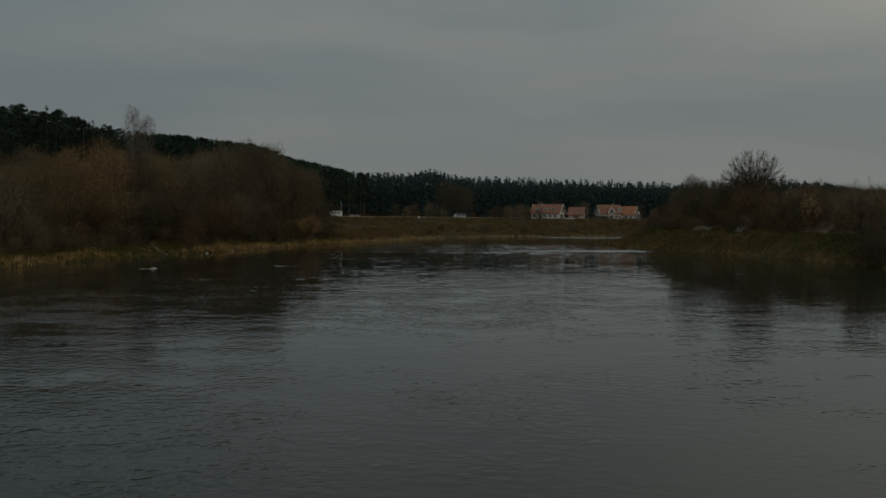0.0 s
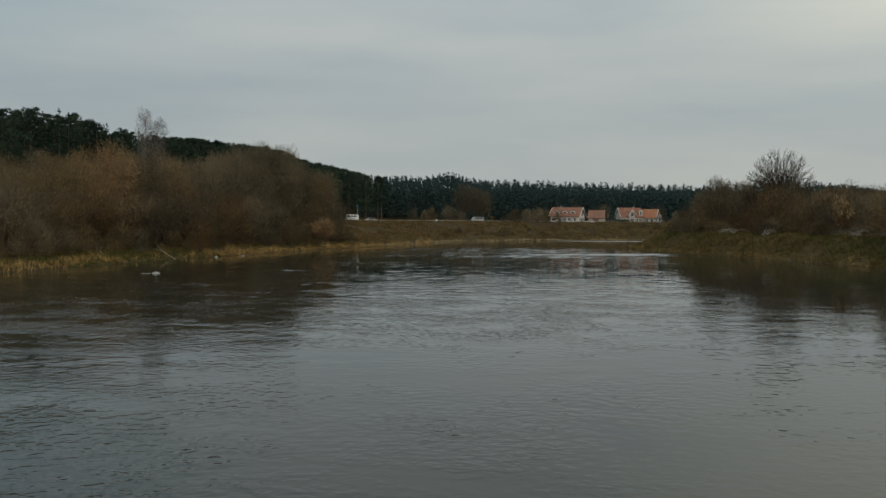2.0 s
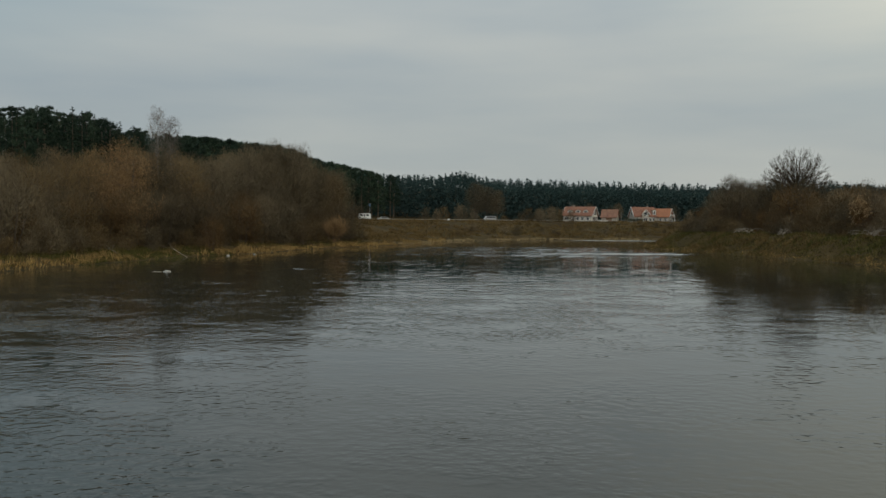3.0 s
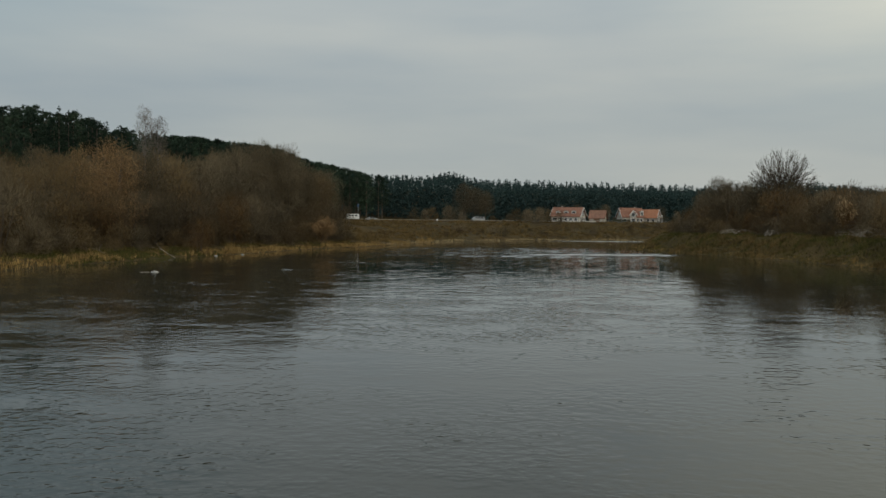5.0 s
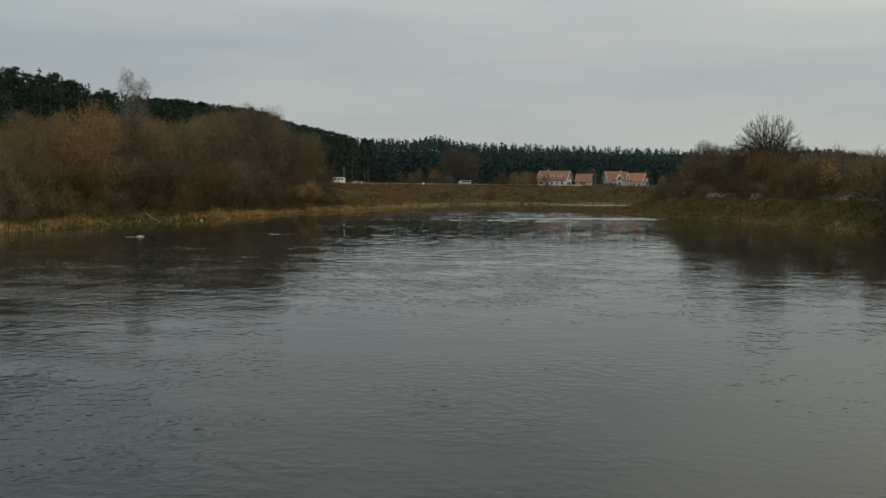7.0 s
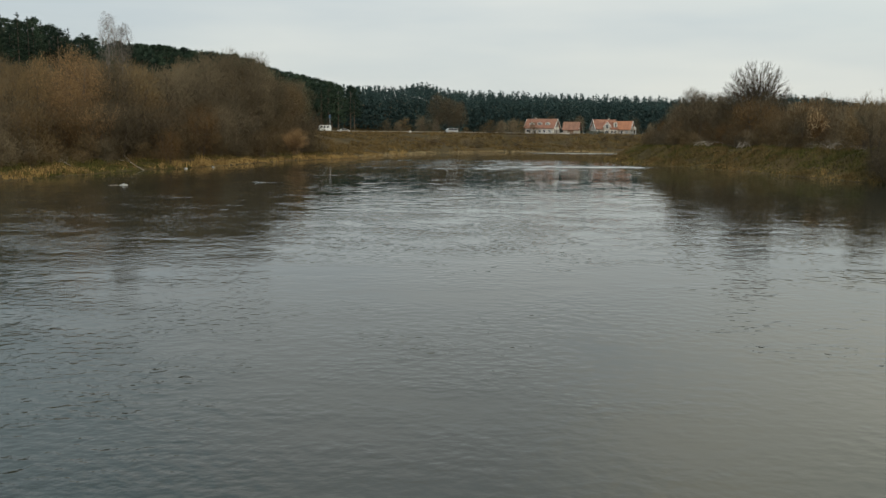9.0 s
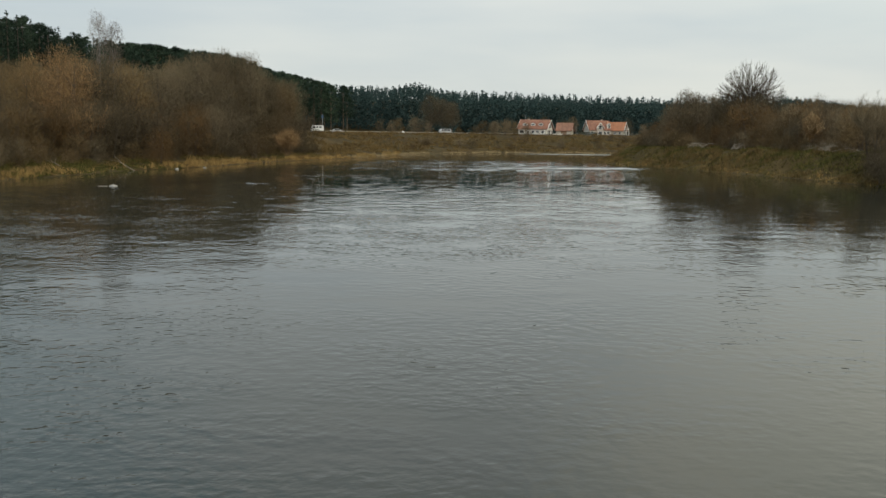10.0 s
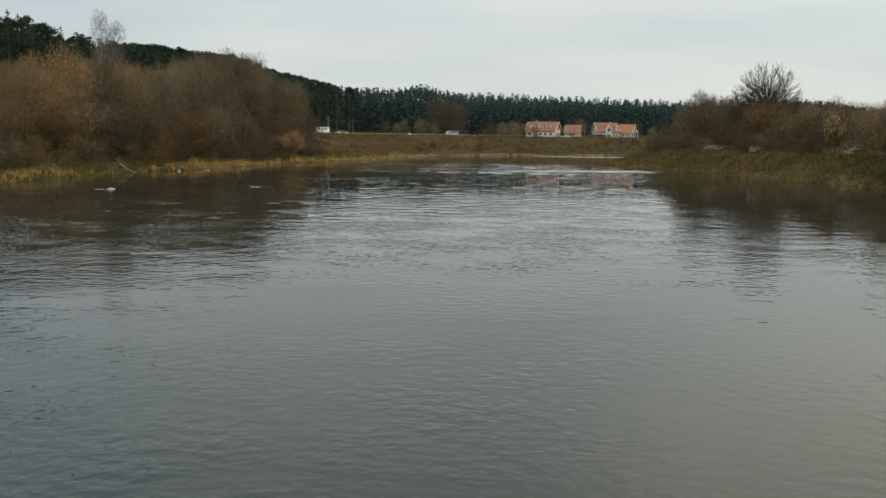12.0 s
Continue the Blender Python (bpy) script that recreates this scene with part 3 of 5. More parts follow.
def soft_crown(name, label, category, seed, tall, wide, base, lobes, count, thin, length, twig_mat, group="", stems=1, radius=0.14, rise=0.6, bark=None, leaf=None, leaves=0, leaf_size=0.1):
    """A leafless tree or shrub: stems, limbs into several lobes, and each lobe a cloud of fine twigs that point outwards and up."""
    rng = random.Random(seed)
    wood, twigs, tips = Shape(), Shape(), []
    half, depth = wide / 2, tall - base
    roots = []
    for k in range(stems):
        a = 6.28 * (k + rng.random()) / stems
        lean = 0.0 if stems == 1 else half * rng.uniform(0.15, 0.5)
        foot = Vector((math.cos(a), math.sin(a), 0)) * (0.0 if stems == 1 else 0.3)
        mid = foot + Vector((math.cos(a) * lean * 0.5, math.sin(a) * lean * 0.5, tall * 0.45)) + rnd_dir(rng) * 0.3
        top = Vector((math.cos(a) * lean, math.sin(a) * lean, tall * 0.86)) + rnd_dir(rng) * 0.4
        wood.tube(foot - Vector((0, 0, 0.4)), mid, radius, radius * 0.62, 5)
        wood.tube(mid, top, radius * 0.62, radius * 0.12, 4)
        roots.append((foot, mid, top))
    clouds = []
    for k in range(lobes):
        f = (k + 0.5) / lobes
        room = half * 0.68 * math.sqrt(max(0.04, 1 - ((f - 0.40) / 0.66) ** 2))
        a = k * 2.4 + rng.uniform(-0.5, 0.5)
        r = room * math.sqrt(rng.uniform(0.2, 1))
        c = Vector((math.cos(a) * r, math.sin(a) * r, base + depth * (0.10 + 0.76 * f)))
        clouds.append((c, half * rng.uniform(0.34, 0.54)))
        foot, mid, top = rng.choice(roots)
        z = max(0.3, c.z - r * 0.9 - 0.8)
        fork = foot.lerp(mid, z / mid.z) if z < mid.z else mid.lerp(top, min(1, (z - mid.z) / (top.z - mid.z)))
        bend = fork.lerp(c, 0.5) + Vector((0, 0, -0.12 * r)) + rnd_dir(rng) * 0.25
        wood.tube(fork, bend, radius * 0.36, radius * 0.24, 3)
        wood.tube(bend, c, radius * 0.24, radius * 0.1, 3)
        for _ in range(5):
            q = c + (rnd_dir(rng) + Vector((0, 0, 0.5))) * clouds[-1][1] * 0.8
            twigs.sliver(bend.lerp(c, rng.uniform(0.3, 1)), q, thin * 2.2, rnd_dir(rng))
    weight = [size * size for c, size in clouds]
    for c, size in rng.choices(clouds, weight, k=count):
        u = rnd_dir(rng)
        p = c + Vector((u.x, u.y, u.z * 1.15)) * size * rng.random() ** 0.45
        p.z = max(p.z, 0.05)
        d = (u * 0.7 + rnd_dir(rng) * 0.55 + Vector((0, 0, rise))).normalized()
        tip = p + d * length * rng.uniform(0.5, 1.3)
        twigs.sliver(p, tip, thin * rng.uniform(0.6, 1.4), d.cross(rnd_dir(rng)).normalized())
        tips.append(tip)
    ob = thing(name, label, category, group)
    part("trunk", wood, bark or BARK, ob)
    part("crown", twigs, twig_mat, ob)
    if leaf is not None:
        lv = Shape()
        for _ in range(leaves):
            c = rng.choice(tips) + rnd_dir(rng) * 0.2
            u = rnd_dir(rng) * leaf_size * rng.uniform(0.6, 1.4)
            w = u.cross(rnd_dir(rng)).normalized() * leaf_size * 0.5
            lv.add([tuple(c - u), tuple(c + w), tuple(c + u), tuple(c - w)], [(0, 1, 2, 3)])
        part("foliage", lv, leaf, ob, "withered rust-coloured leaves")
    return ob


def spruce(name, label, seed, tall, wide, whorls, arms, tufts, group=""):
    """A pointed spruce: straight trunk, whorls of arms, tufts of needles on them."""
    rng = random.Random(seed)
    wood, green = Shape(), Shape()
    wood.tube((0, 0, -0.5), (0, 0, tall * 0.97), tall * 0.014, 0.03, 5)
    for k in range(whorls):
        f = k / (whorls - 1)
        level = tall * (0.08 + 0.89 * f)
        reach = wide * min(1.0, 0.6 + 1.6 * f) * (1 - f) ** 0.8 * rng.uniform(0.75, 1.15) + 0.06
        turn = rng.random() * 6.28
        for j in range(arms):
            a = turn + 6.28 * j / arms + rng.uniform(-0.3, 0.3)
            r = reach * rng.uniform(0.7, 1.15)
            z = min(level + rng.uniform(-0.7, 0.7), tall * 0.985)
            tip = Vector((math.cos(a) * r, math.sin(a) * r, z - r * rng.uniform(0.0, 0.25)))
            root = Vector((0, 0, z))
            for i in range(tufts):
                c = root.lerp(tip, rng.uniform(0.2, 1.0)) + rnd_dir(rng) * 0.45 * (1.05 - f)
                d = ((tip - root).normalized() * 0.8 + rnd_dir(rng, 0.6) * 0.9 + Vector((0, 0, 1.2 * f * f))).normalized()
                ln = rng.uniform(0.45, 0.9) * (0.4 + 0.6 * (1 - f))
                green.sliver(c - d * ln * 0.4, c + d * ln, rng.uniform(0.34, 0.58) * (1.05 - 0.8 * f), d.cross(rnd_dir(rng)).normalized())
    ob = thing(name, label, "tree", group)
    part("trunk", wood, BARK, ob)
    part("crown", green, NEEDLE, ob)
    return ob


def pine(name, label, seed, tall, wide, low, clumps, needles, group=""):
    """A pine: bare lower trunk and a billowing crown of flattened needle clumps on bent limbs."""
    rng = random.Random(seed)
    wood, green = Shape(), Shape()
    wood.tube((0, 0, -0.5), (0, 0, tall * 0.6), tall * 0.014, tall * 0.009, 5)
    wood.tube((0, 0, tall * 0.6), (0, 0, tall * 0.95), tall * 0.009, 0.03, 4)
    for k in range(clumps):
        f = (k + 0.5) / clumps
        z = tall * (low + (0.96 - low) * f)
        env = wide * (1 - f ** 2.4) ** 0.6 * min(1, 0.55 + 1.7 * f)
        a, r = k * 2.4 + rng.uniform(-0.6, 0.6), env * rng.uniform(0.35, 1.0)
        c = Vector((math.cos(a) * r, math.sin(a) * r, z + rng.uniform(-0.4, 0.4)))
        wood.tube((0, 0, max(1.0, z - 0.5 * r)), c, 0.06, 0.02, 3)
        size = rng.uniform(1.15, 1.8) * (1.1 - 0.45 * f)
        for _ in range(needles):
            u = rnd_dir(rng)
            p = c + Vector((u.x, u.y, u.z * 0.62)) * size * rng.random() ** 0.4
            d = (u * 0.6 + rnd_dir(rng) * 0.6 + Vector((0, 0, 0.3))).normalized()
            green.sliver(p - d * 0.25, p + d * rng.uniform(0.35, 0.7), rng.uniform(0.2, 0.38), d.cross(rnd_dir(rng)).normalized())
    ob = thing(name, label, "tree", group)
    part("trunk", wood, BARK, ob)
    part("crown", green, NEEDLE, ob)
    return ob


def place(ob, x, y, scale=1.0, wide=None, turn=0.0, sink=0.0):
    return Matrix.LocRotScale((x, y, ground_at(x, y) - sink), Euler((0, 0, turn)), (wide or scale, wide or scale, scale))


def spread_out(rng, count, xr, yr, gap, accept):
    """Random places kept apart from one another."""
    out, tries = [], 0
    while len(out) < count and tries < count * 60:
        tries += 1
        x, y = rng.uniform(*xr), rng.uniform(*yr)
        if all((x - a) ** 2 + (y - b) ** 2 > gap * gap for a, b in out) and accept(x, y):
            out.append((x, y))
    return out


PLANTED = set()


def plant(kinds, places, rng, size, low=0.82, high=1.15, broad=1.05):
    """Sets originals first and copies after, each turned and sized on its own."""
    for x, y in places:
        ob = rng.choice(kinds)
        s = size(x, y) * rng.uniform(low, high)
        m = place(ob, x, y, s, s * broad * rng.uniform(0.87, 1.15), rng.uniform(0, 6.28))
        if ob.name in PLANTED:
            copy_thing(ob, m @ Matrix.Diagonal([1 / k for k in ob.scale] + [1]))
        else:
            PLANTED.add(ob.name)
            ob.matrix_basis = m


THICKET = "bare shrubs of the bank thicket"
WOODS = "bare trees of the wooded slope"
PINES = "pines on the hill"
shrubs = [
    soft_crown("shrub", "leafless brown willow shrub in a dense bank thicket", "shrub", 11, 7.4, 8.0, 0.0, 11, 3500, 0.046, 0.62, TWIG, THICKET, 6, 0.06),
    soft_crown("shrub", "leafless grey-brown shrub with upright twigs", "shrub", 12, 7.6, 7.4, 0.0, 11, 3400, 0.046, 0.70, TWIG_GREY, THICKET, 6, 0.06, 0.9),
    soft_crown("shrub", "dark leafless shrub among the bank thicket", "shrub", 13, 7.2, 8.2, 0.0, 12, 3500, 0.046, 0.6, TWIG_DARK, THICKET, 6, 0.06),
    soft_crown("shrub", "leafless brown shrub with reddish twigs", "shrub", 14, 7.4, 7.8, 0.0, 11, 3500, 0.046, 0.62, TWIG_RUST, THICKET, 6, 0.06),
]
BRUSHWOOD = "bare brush across the river"
brush = [
    soft_crown("brush_shrub", "leafless brown brush across the river", "shrub", 15, 7.2, 8.0, 0.0, 9, 1300, 0.085, 0.85, TWIG, BRUSHWOOD, 4, 0.06),
    soft_crown("brush_shrub", "leafless purplish-grey brush across the river", "shrub", 16, 7.0, 8.0, 0.0, 9, 1300, 0.085, 0.85, TWIG_GREY, BRUSHWOOD, 4, 0.06),
]
bare_trees = [
    soft_crown("bare_tree", "leafless brown tree with a dense twiggy crown", "tree", 21, 15.0, 10.0, 2.2, 18, 6800, 0.052, 0.72, TWIG, WOODS, 2, 0.16),
    soft_crown("bare_tree", "leafless grey-brown tree on the wooded slope", "tree", 22, 15.5, 9.0, 3.0, 18, 6500, 0.052, 0.78, TWIG_GREY, WOODS, 1, 0.2, 0.8),
    soft_crown("bare_tree", "leafless grey tree on the wooded slope", "tree", 23, 14.5, 9.6, 2.0, 18, 6800, 0.052, 0.72, TWIG_GREY, WOODS, 2, 0.16),
]
pines = [
    pine("pine_tree", "dark green pine on the hillside", 31, 20, 3.6, 0.34, 26, 60, PINES),
    pine("pine_tree", "dark green pine on the hillside", 32, 20, 4.0, 0.22, 28, 57, PINES),
    spruce("spruce_tree", "dark green pointed spruce on the hillside", 33, 20, 4.0, 20, 7, 9, PINES),
]


def shore_gap(x, y):
    return float(height(x, y)[1])


# rise of the tree tops by bearing, fitted to the outline in the camera's view
VIEW_CANOPY = ([-0.52, -0.44, -0.34, -0.27, -0.24, -0.21, -0.188, -0.16, -0.145, -0.132, -0.115, 0.24, 0.288, 0.31, 0.33, 0.36, 0.45, 0.54],
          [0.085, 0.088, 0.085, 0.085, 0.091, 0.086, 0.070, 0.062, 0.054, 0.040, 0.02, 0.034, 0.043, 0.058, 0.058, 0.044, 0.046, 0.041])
VIEW_RIDGE = ([-0.52, -0.48, -0.44, -0.42, -0.40, -0.353, -0.307, -0.274, -0.241, -0.208, -0.188, -0.16, -0.135, -0.1],
         [0.136, 0.133, 0.122, 0.115, 0.109, 0.102, 0.098, 0.095, 0.091, 0.083, 0.074, 0.068, 0.063, 0.056])


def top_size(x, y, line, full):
    """Size at which a tree of full height meets the line in the camera's view."""
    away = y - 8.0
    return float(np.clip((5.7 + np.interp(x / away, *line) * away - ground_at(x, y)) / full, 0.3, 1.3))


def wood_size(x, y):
    return top_size(x, y, VIEW_CANOPY, 15.2)


HEAPS = ((52.8, 174, 5.2, 0.9, 5, 61), (56.0, 161, 2.0, 1.1, 3, 62), (62.0, 138.8, 5.4, 1.5, 7, 63), (65.2, 134, 2.8, 0.8, 3, 64))


def clear_of_heaps(x, y):
    """Keeps plants off the driftwood heaps and out of the camera's view of them."""
    return all(not (abs(x - hx) < 4.5 and -7 < y - hy < 3.5) for hx, hy, *_ in HEAPS)


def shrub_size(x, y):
    return min(1.3, top_size(x, y, VIEW_CANOPY, 7.6))


def pine_size(x, y):
    return max(0.45, top_size(x, y, VIEW_RIDGE, 19.6))


rng = random.Random(5)
# left bank: low shrubs behind the grass strip, taller ones and trees up the slope, pines on the hill
plant(shrubs + [shrubs[2], shrubs[2]], spread_out(rng, 54, (-95, -24), (98, 208), 3.4, lambda x, y: (5.5 if y > 138 else 9) + 2.5 * math.sin(y * 0.21) < shore_gap(x, y) < 16 and x < -0.14 * y), rng, lambda x, y: rng.choice((0.55, 0.8, 1.0, 1.15)))
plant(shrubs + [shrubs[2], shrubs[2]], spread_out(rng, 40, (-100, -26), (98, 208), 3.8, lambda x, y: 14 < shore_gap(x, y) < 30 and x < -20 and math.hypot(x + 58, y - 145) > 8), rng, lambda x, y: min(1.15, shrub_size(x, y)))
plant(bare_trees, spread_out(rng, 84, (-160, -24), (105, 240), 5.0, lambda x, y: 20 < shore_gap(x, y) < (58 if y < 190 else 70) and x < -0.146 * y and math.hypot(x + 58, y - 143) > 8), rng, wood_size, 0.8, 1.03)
plant(pines + [pines[2]], spread_out(rng, 190, (-185, -70), (150, 300), 3.8, lambda x, y: 62 < shore_gap(x, y) < 150 and x < -0.30 * y), rng, pine_size, 0.82, 1.02, 1.1)
plant(pines[:2], spread_out(rng, 90, (-105, -34), (212, 330), 4.0, lambda x, y: 44 < shore_gap(x, y) and -0.36 * y < x < -0.15 * y), rng, pine_size, 0.88, 1.02, 1.1)
plant(pines[:2], spread_out(rng, 60, (-110, -38), (330, 430), 4.4, lambda x, y: True), rng, pine_size, 0.9, 1.02, 1.1)
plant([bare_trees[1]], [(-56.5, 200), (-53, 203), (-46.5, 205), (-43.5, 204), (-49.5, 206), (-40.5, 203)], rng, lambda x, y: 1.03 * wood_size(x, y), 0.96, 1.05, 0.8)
plant([pines[2]], [(35.2, 366), (37.0, 368), (101, 372)], rng, lambda x, y: 0.27, 0.9, 1.1, 1.8)
# right bank
plant(shrubs, spread_out(rng, 44, (42, 125), (112, 214), 3.4, lambda x, y: 12 < shore_gap(x, y) < 18 and x > 40 and clear_of_heaps(x, y)), rng, lambda x, y: rng.choice((0.4, 0.55, 0.8)))
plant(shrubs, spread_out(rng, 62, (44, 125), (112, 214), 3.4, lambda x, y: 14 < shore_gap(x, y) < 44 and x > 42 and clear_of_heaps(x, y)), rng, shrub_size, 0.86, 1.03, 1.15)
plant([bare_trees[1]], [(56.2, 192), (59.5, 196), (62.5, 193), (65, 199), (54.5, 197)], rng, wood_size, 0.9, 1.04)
# far bank: brush before the forest, bushes on the slope and by the houses
plant([brush[1], brush[1], brush[0]], spread_out(rng, 34, (-70, 120), (405, 440), 6.0, lambda x, y: noise.noise((x * 0.04, y * 0.04, 2)) > -0.1), rng, lambda x, y: rng.choice((0.5, 0.7, 0.95)))
plant(brush, spread_out(rng, 44, (-20, 115), (262, 335), 4.0, lambda x, y: 5 < shore_gap(x, y) < 26 and y > 250 and x > -10 + 40 * noise.noise((x * 0.05, y * 0.05, 7))), rng, lambda x, y: rng.choice((0.16, 0.24, 0.36)), 0.82, 1.15, 1.8)
plant(brush, spread_out(rng, 14, (-60, -28), (98, 200), 4.0, lambda x, y: 4 < shore_gap(x, y) < 9 and x < -20), rng, lambda x, y: rng.choice((0.12, 0.18)))
plant(brush, [(20, 319), (24, 321), (28, 317), (32, 322), (36, 318), (-32, 205), (-29, 199)], rng, lambda x, y: 0.66)
plant(brush, spread_out(rng, 50, (-75, -26), (98, 206), 2.4, lambda x, y: 5 < shore_gap(x, y) < 12 and x < -18), rng, lambda x, y: rng.choice((0.26, 0.36, 0.5)), 0.82, 1.15, 1.3)
plant(brush, spread_out(rng, 40, (40, 85), (108, 212), 2.4, lambda x, y: 9 < shore_gap(x, y) < 14 and x > 38 and clear_of_heaps(x, y)), rng, lambda x, y: rng.choice((0.2, 0.32, 0.42)), 0.82, 1.15, 1.4)
plant([bare_trees[1]], [(6, 398), (11, 404), (1, 402), (52, 392), (66, 398)], rng, lambda x, y: 1.1 if x < 20 else 0.6)
plant([shrubs[2]], [(56.4, 110), (58.0, 106), (60.5, 113), (63, 109), (57.6, 114), (59.5, 118)], rng, lambda x, y: 0.62)


def stand(ob, x, y, turn=0.0):
    ob.matrix_basis = place(ob, x, y, 1.0, 1.0, turn)




def round_tree(seed, tall, wide, base, name, label, twig, bark, limbs=44, stout=0.38, climb=0.0, droop=0.0):
    """A tree whose straight limbs fan out from a short trunk into a rounded crown."""
    rng = random.Random(seed)
    wood, twigs = Shape(), Shape()
    fork = Vector((0, 0, base))
    wood.tube((0, 0, -0.5), (0, 0, base * 0.6), stout, stout * 0.8, 8)
    wood.tube((0, 0, base * 0.6), (0, 0, base + 1.6 + climb), stout * 0.8, 0.07, 8)
    def reach(d):
        return 1 / math.sqrt((d.x ** 2 + d.y ** 2) / (wide / 2) ** 2 + d.z ** 2 / (tall - base) ** 2)
    def sprig(p, d, ln, r, level):
        n = 3
        for k in range(n):
            q = p + d * ln / n
            off = q - fork
            if off.length > reach(off.normalized()) * rng.uniform(0.93, 1.02):
                return
            if level < 1:
                wood.tube(p, q, r, r * 0.72, 4)
            else:
                twigs.sliver(p, q + d * ln * 0.12, max(r * 2, 0.042), d.cross(rnd_dir(rng)).normalized())
            r *= 0.72
            for _ in range((4, 3, 0)[level] if k or level == 0 else 1 if level < 2 else 0):
                t = (d * 1.0 + rnd_dir(rng) * 0.42 + Vector((0, 0, 0.12 - droop))).normalized()
                sprig(q, t, ln * rng.uniform(0.32, 0.5), r * 0.6, level + 1)
            d = (d + rnd_dir(rng) * 0.07 + Vector((0, 0, 0.03 - droop * 0.5))).normalized()
            p = q
    for i in range(limbs):
        z = 0.02 + 0.97 * ((i + 0.5) / limbs) ** 1.25
        a = i * 2.39996
        d = Vector((math.sqrt(1 - z * z) * math.cos(a), math.sqrt(1 - z * z) * math.sin(a), z))
        start = fork + Vector((0, 0, rng.uniform(-1.2, 1.5) + climb * (i + 0.5) / limbs))
        sprig(start, (d + Vector((0, 0, 0.06))).normalized(), reach(d) * rng.uniform(0.6, 0.74), 0.085 if stout > 0.3 else 0.05, 0)
    ob = thing(name, label, "tree")
    part("trunk", wood, bark, ob)
    part("crown", twigs, twig, ob)
    return ob


stand(round_tree(41, 18.2, 15.4, 8.0, "round_crowned_tree", "tall leafless tree with a wide rounded crown", TWIG_DARK, BARK, 78), 67, 184)
for x, y, tall, seed in ((-69.0, 188, 26.2, 48), (-65.8, 188.5, 25.0, 49)):
    stand(soft_crown("birch_tree", "tall slender leafless birch with fine drooping twigs", "tree", seed, tall, 5.2, 13.5, 15, 2300, 0.04, 0.9, TWIG_BIRCH, "", 1, 0.2, -0.15, BIRCH_BARK), x, y)
stand(soft_crown("willow_tree", "big willow with withered rust-brown leaves", "tree", 43, 16.6, 13.0, 2.6, 17, 8500, 0.045, 0.8, TWIG_WILLOW, "", 3, 0.24, 0.3, None, LEAF_RUST, 10000, 0.085), -60, 148)
stand(broadleaf("willow_shrub", "rust-coloured willow shrub on the bank", "shrub", 44, 9, 3.8, 0.07, SHRUB, TWIG_WILLOW, None, LEAF_RUST, 4000, 0.075, tall=9.0, wide=8.0), -53, 138)
stand(broadleaf("willow_shrub", "rust-coloured rounded shrub above the straw", "shrub", 45, 9, 2.9, 0.06, SHRUB, TWIG_WILLOW, None, LEAF_RUST, 5000, 0.075, tall=6.6, wide=5.5), -30.0, 189)
stand(broadleaf("birch_sapling", "young tree with sparse pale yellow leaves", "tree", 46, 1, 3.2, 0.07, TALL, TWIG_RUST, None, LEAF_PALE, 1500, 0.085, tall=7.4, wide=3.4), 60.6, 140)
stand(broadleaf("leaning_tree", "bare grey tree leaning out over the bank", "tree", 47, 2, 4.4, 0.14, TALL, TWIG_GREY, tall=10.2, wide=7.0), 60.6, 121, 2.0)


def far_forest():
    """Pine forest beyond the fields, past counting: one mesh of small conifers."""
    rng = random.Random(77)
    s = Shape()
    ranks = [(-240 + 3.1 * i + rng.uniform(-1.3, 1.3) + off, y + rng.uniform(-1.8, 1.8)) for off, y in
             ((0, 455), (1.5, 460), (0, 466), (1.5, 473), (0, 481), (1.5, 491), (0, 503), (1.5, 518), (0, 538)) for i in range(200)]
    for x, y in ranks:
        y += 0.00012 * (x - 60) ** 2
        z = ground_at(x, y)
        tall = rng.uniform(18, 20.5) + 3.5 * math.exp(-((x + 7) / 9) ** 2) - 0.022 * max(x, -40) + 5 * math.exp(-((x - 205) / 30) ** 2)
        # left part cut down to the ridge outline in the camera's view
        if x < -30:
            tall = min(tall, 5.4 + float(np.interp(x / (y - 8), *VIEW_RIDGE)) * (y - 8) - z)
        if tall < 5:
            continue
        near = y < 484
        s.sliver(Vector((x, y, z + tall * 0.8)), Vector((x, y, z + tall * 1.01)), 0.8, Vector((1, 0, 0)))
        for k in range(130 if near else 80):
            f = rng.random() ** 0.8
            a, r = rng.random() * 6.28, 2.7 * min(1, 3.6 * (1 - f)) ** 0.65 * math.sqrt(rng.uniform(0.05, 1)) + 0.1
            c = Vector((x + math.cos(a) * r, y + math.sin(a) * r, z + tall * f))
            way = (rnd_dir(rng, 0.8) + Vector((0, 0, 0.35))).normalized()
            s.sliver(c - way * 0.4, c + way * rng.uniform(0.5, 1.1), rng.uniform(0.8, 1.4) * (1.1 - 0.6 * f), way.cross(rnd_dir(rng)).normalized())
    tagged(new("far_forest", s.mesh("far_forest", NEEDLE_HAZY)), "dark pine forest beyond the fields, blue haze in its colour", "forest", kind="stuff")


far_forest()


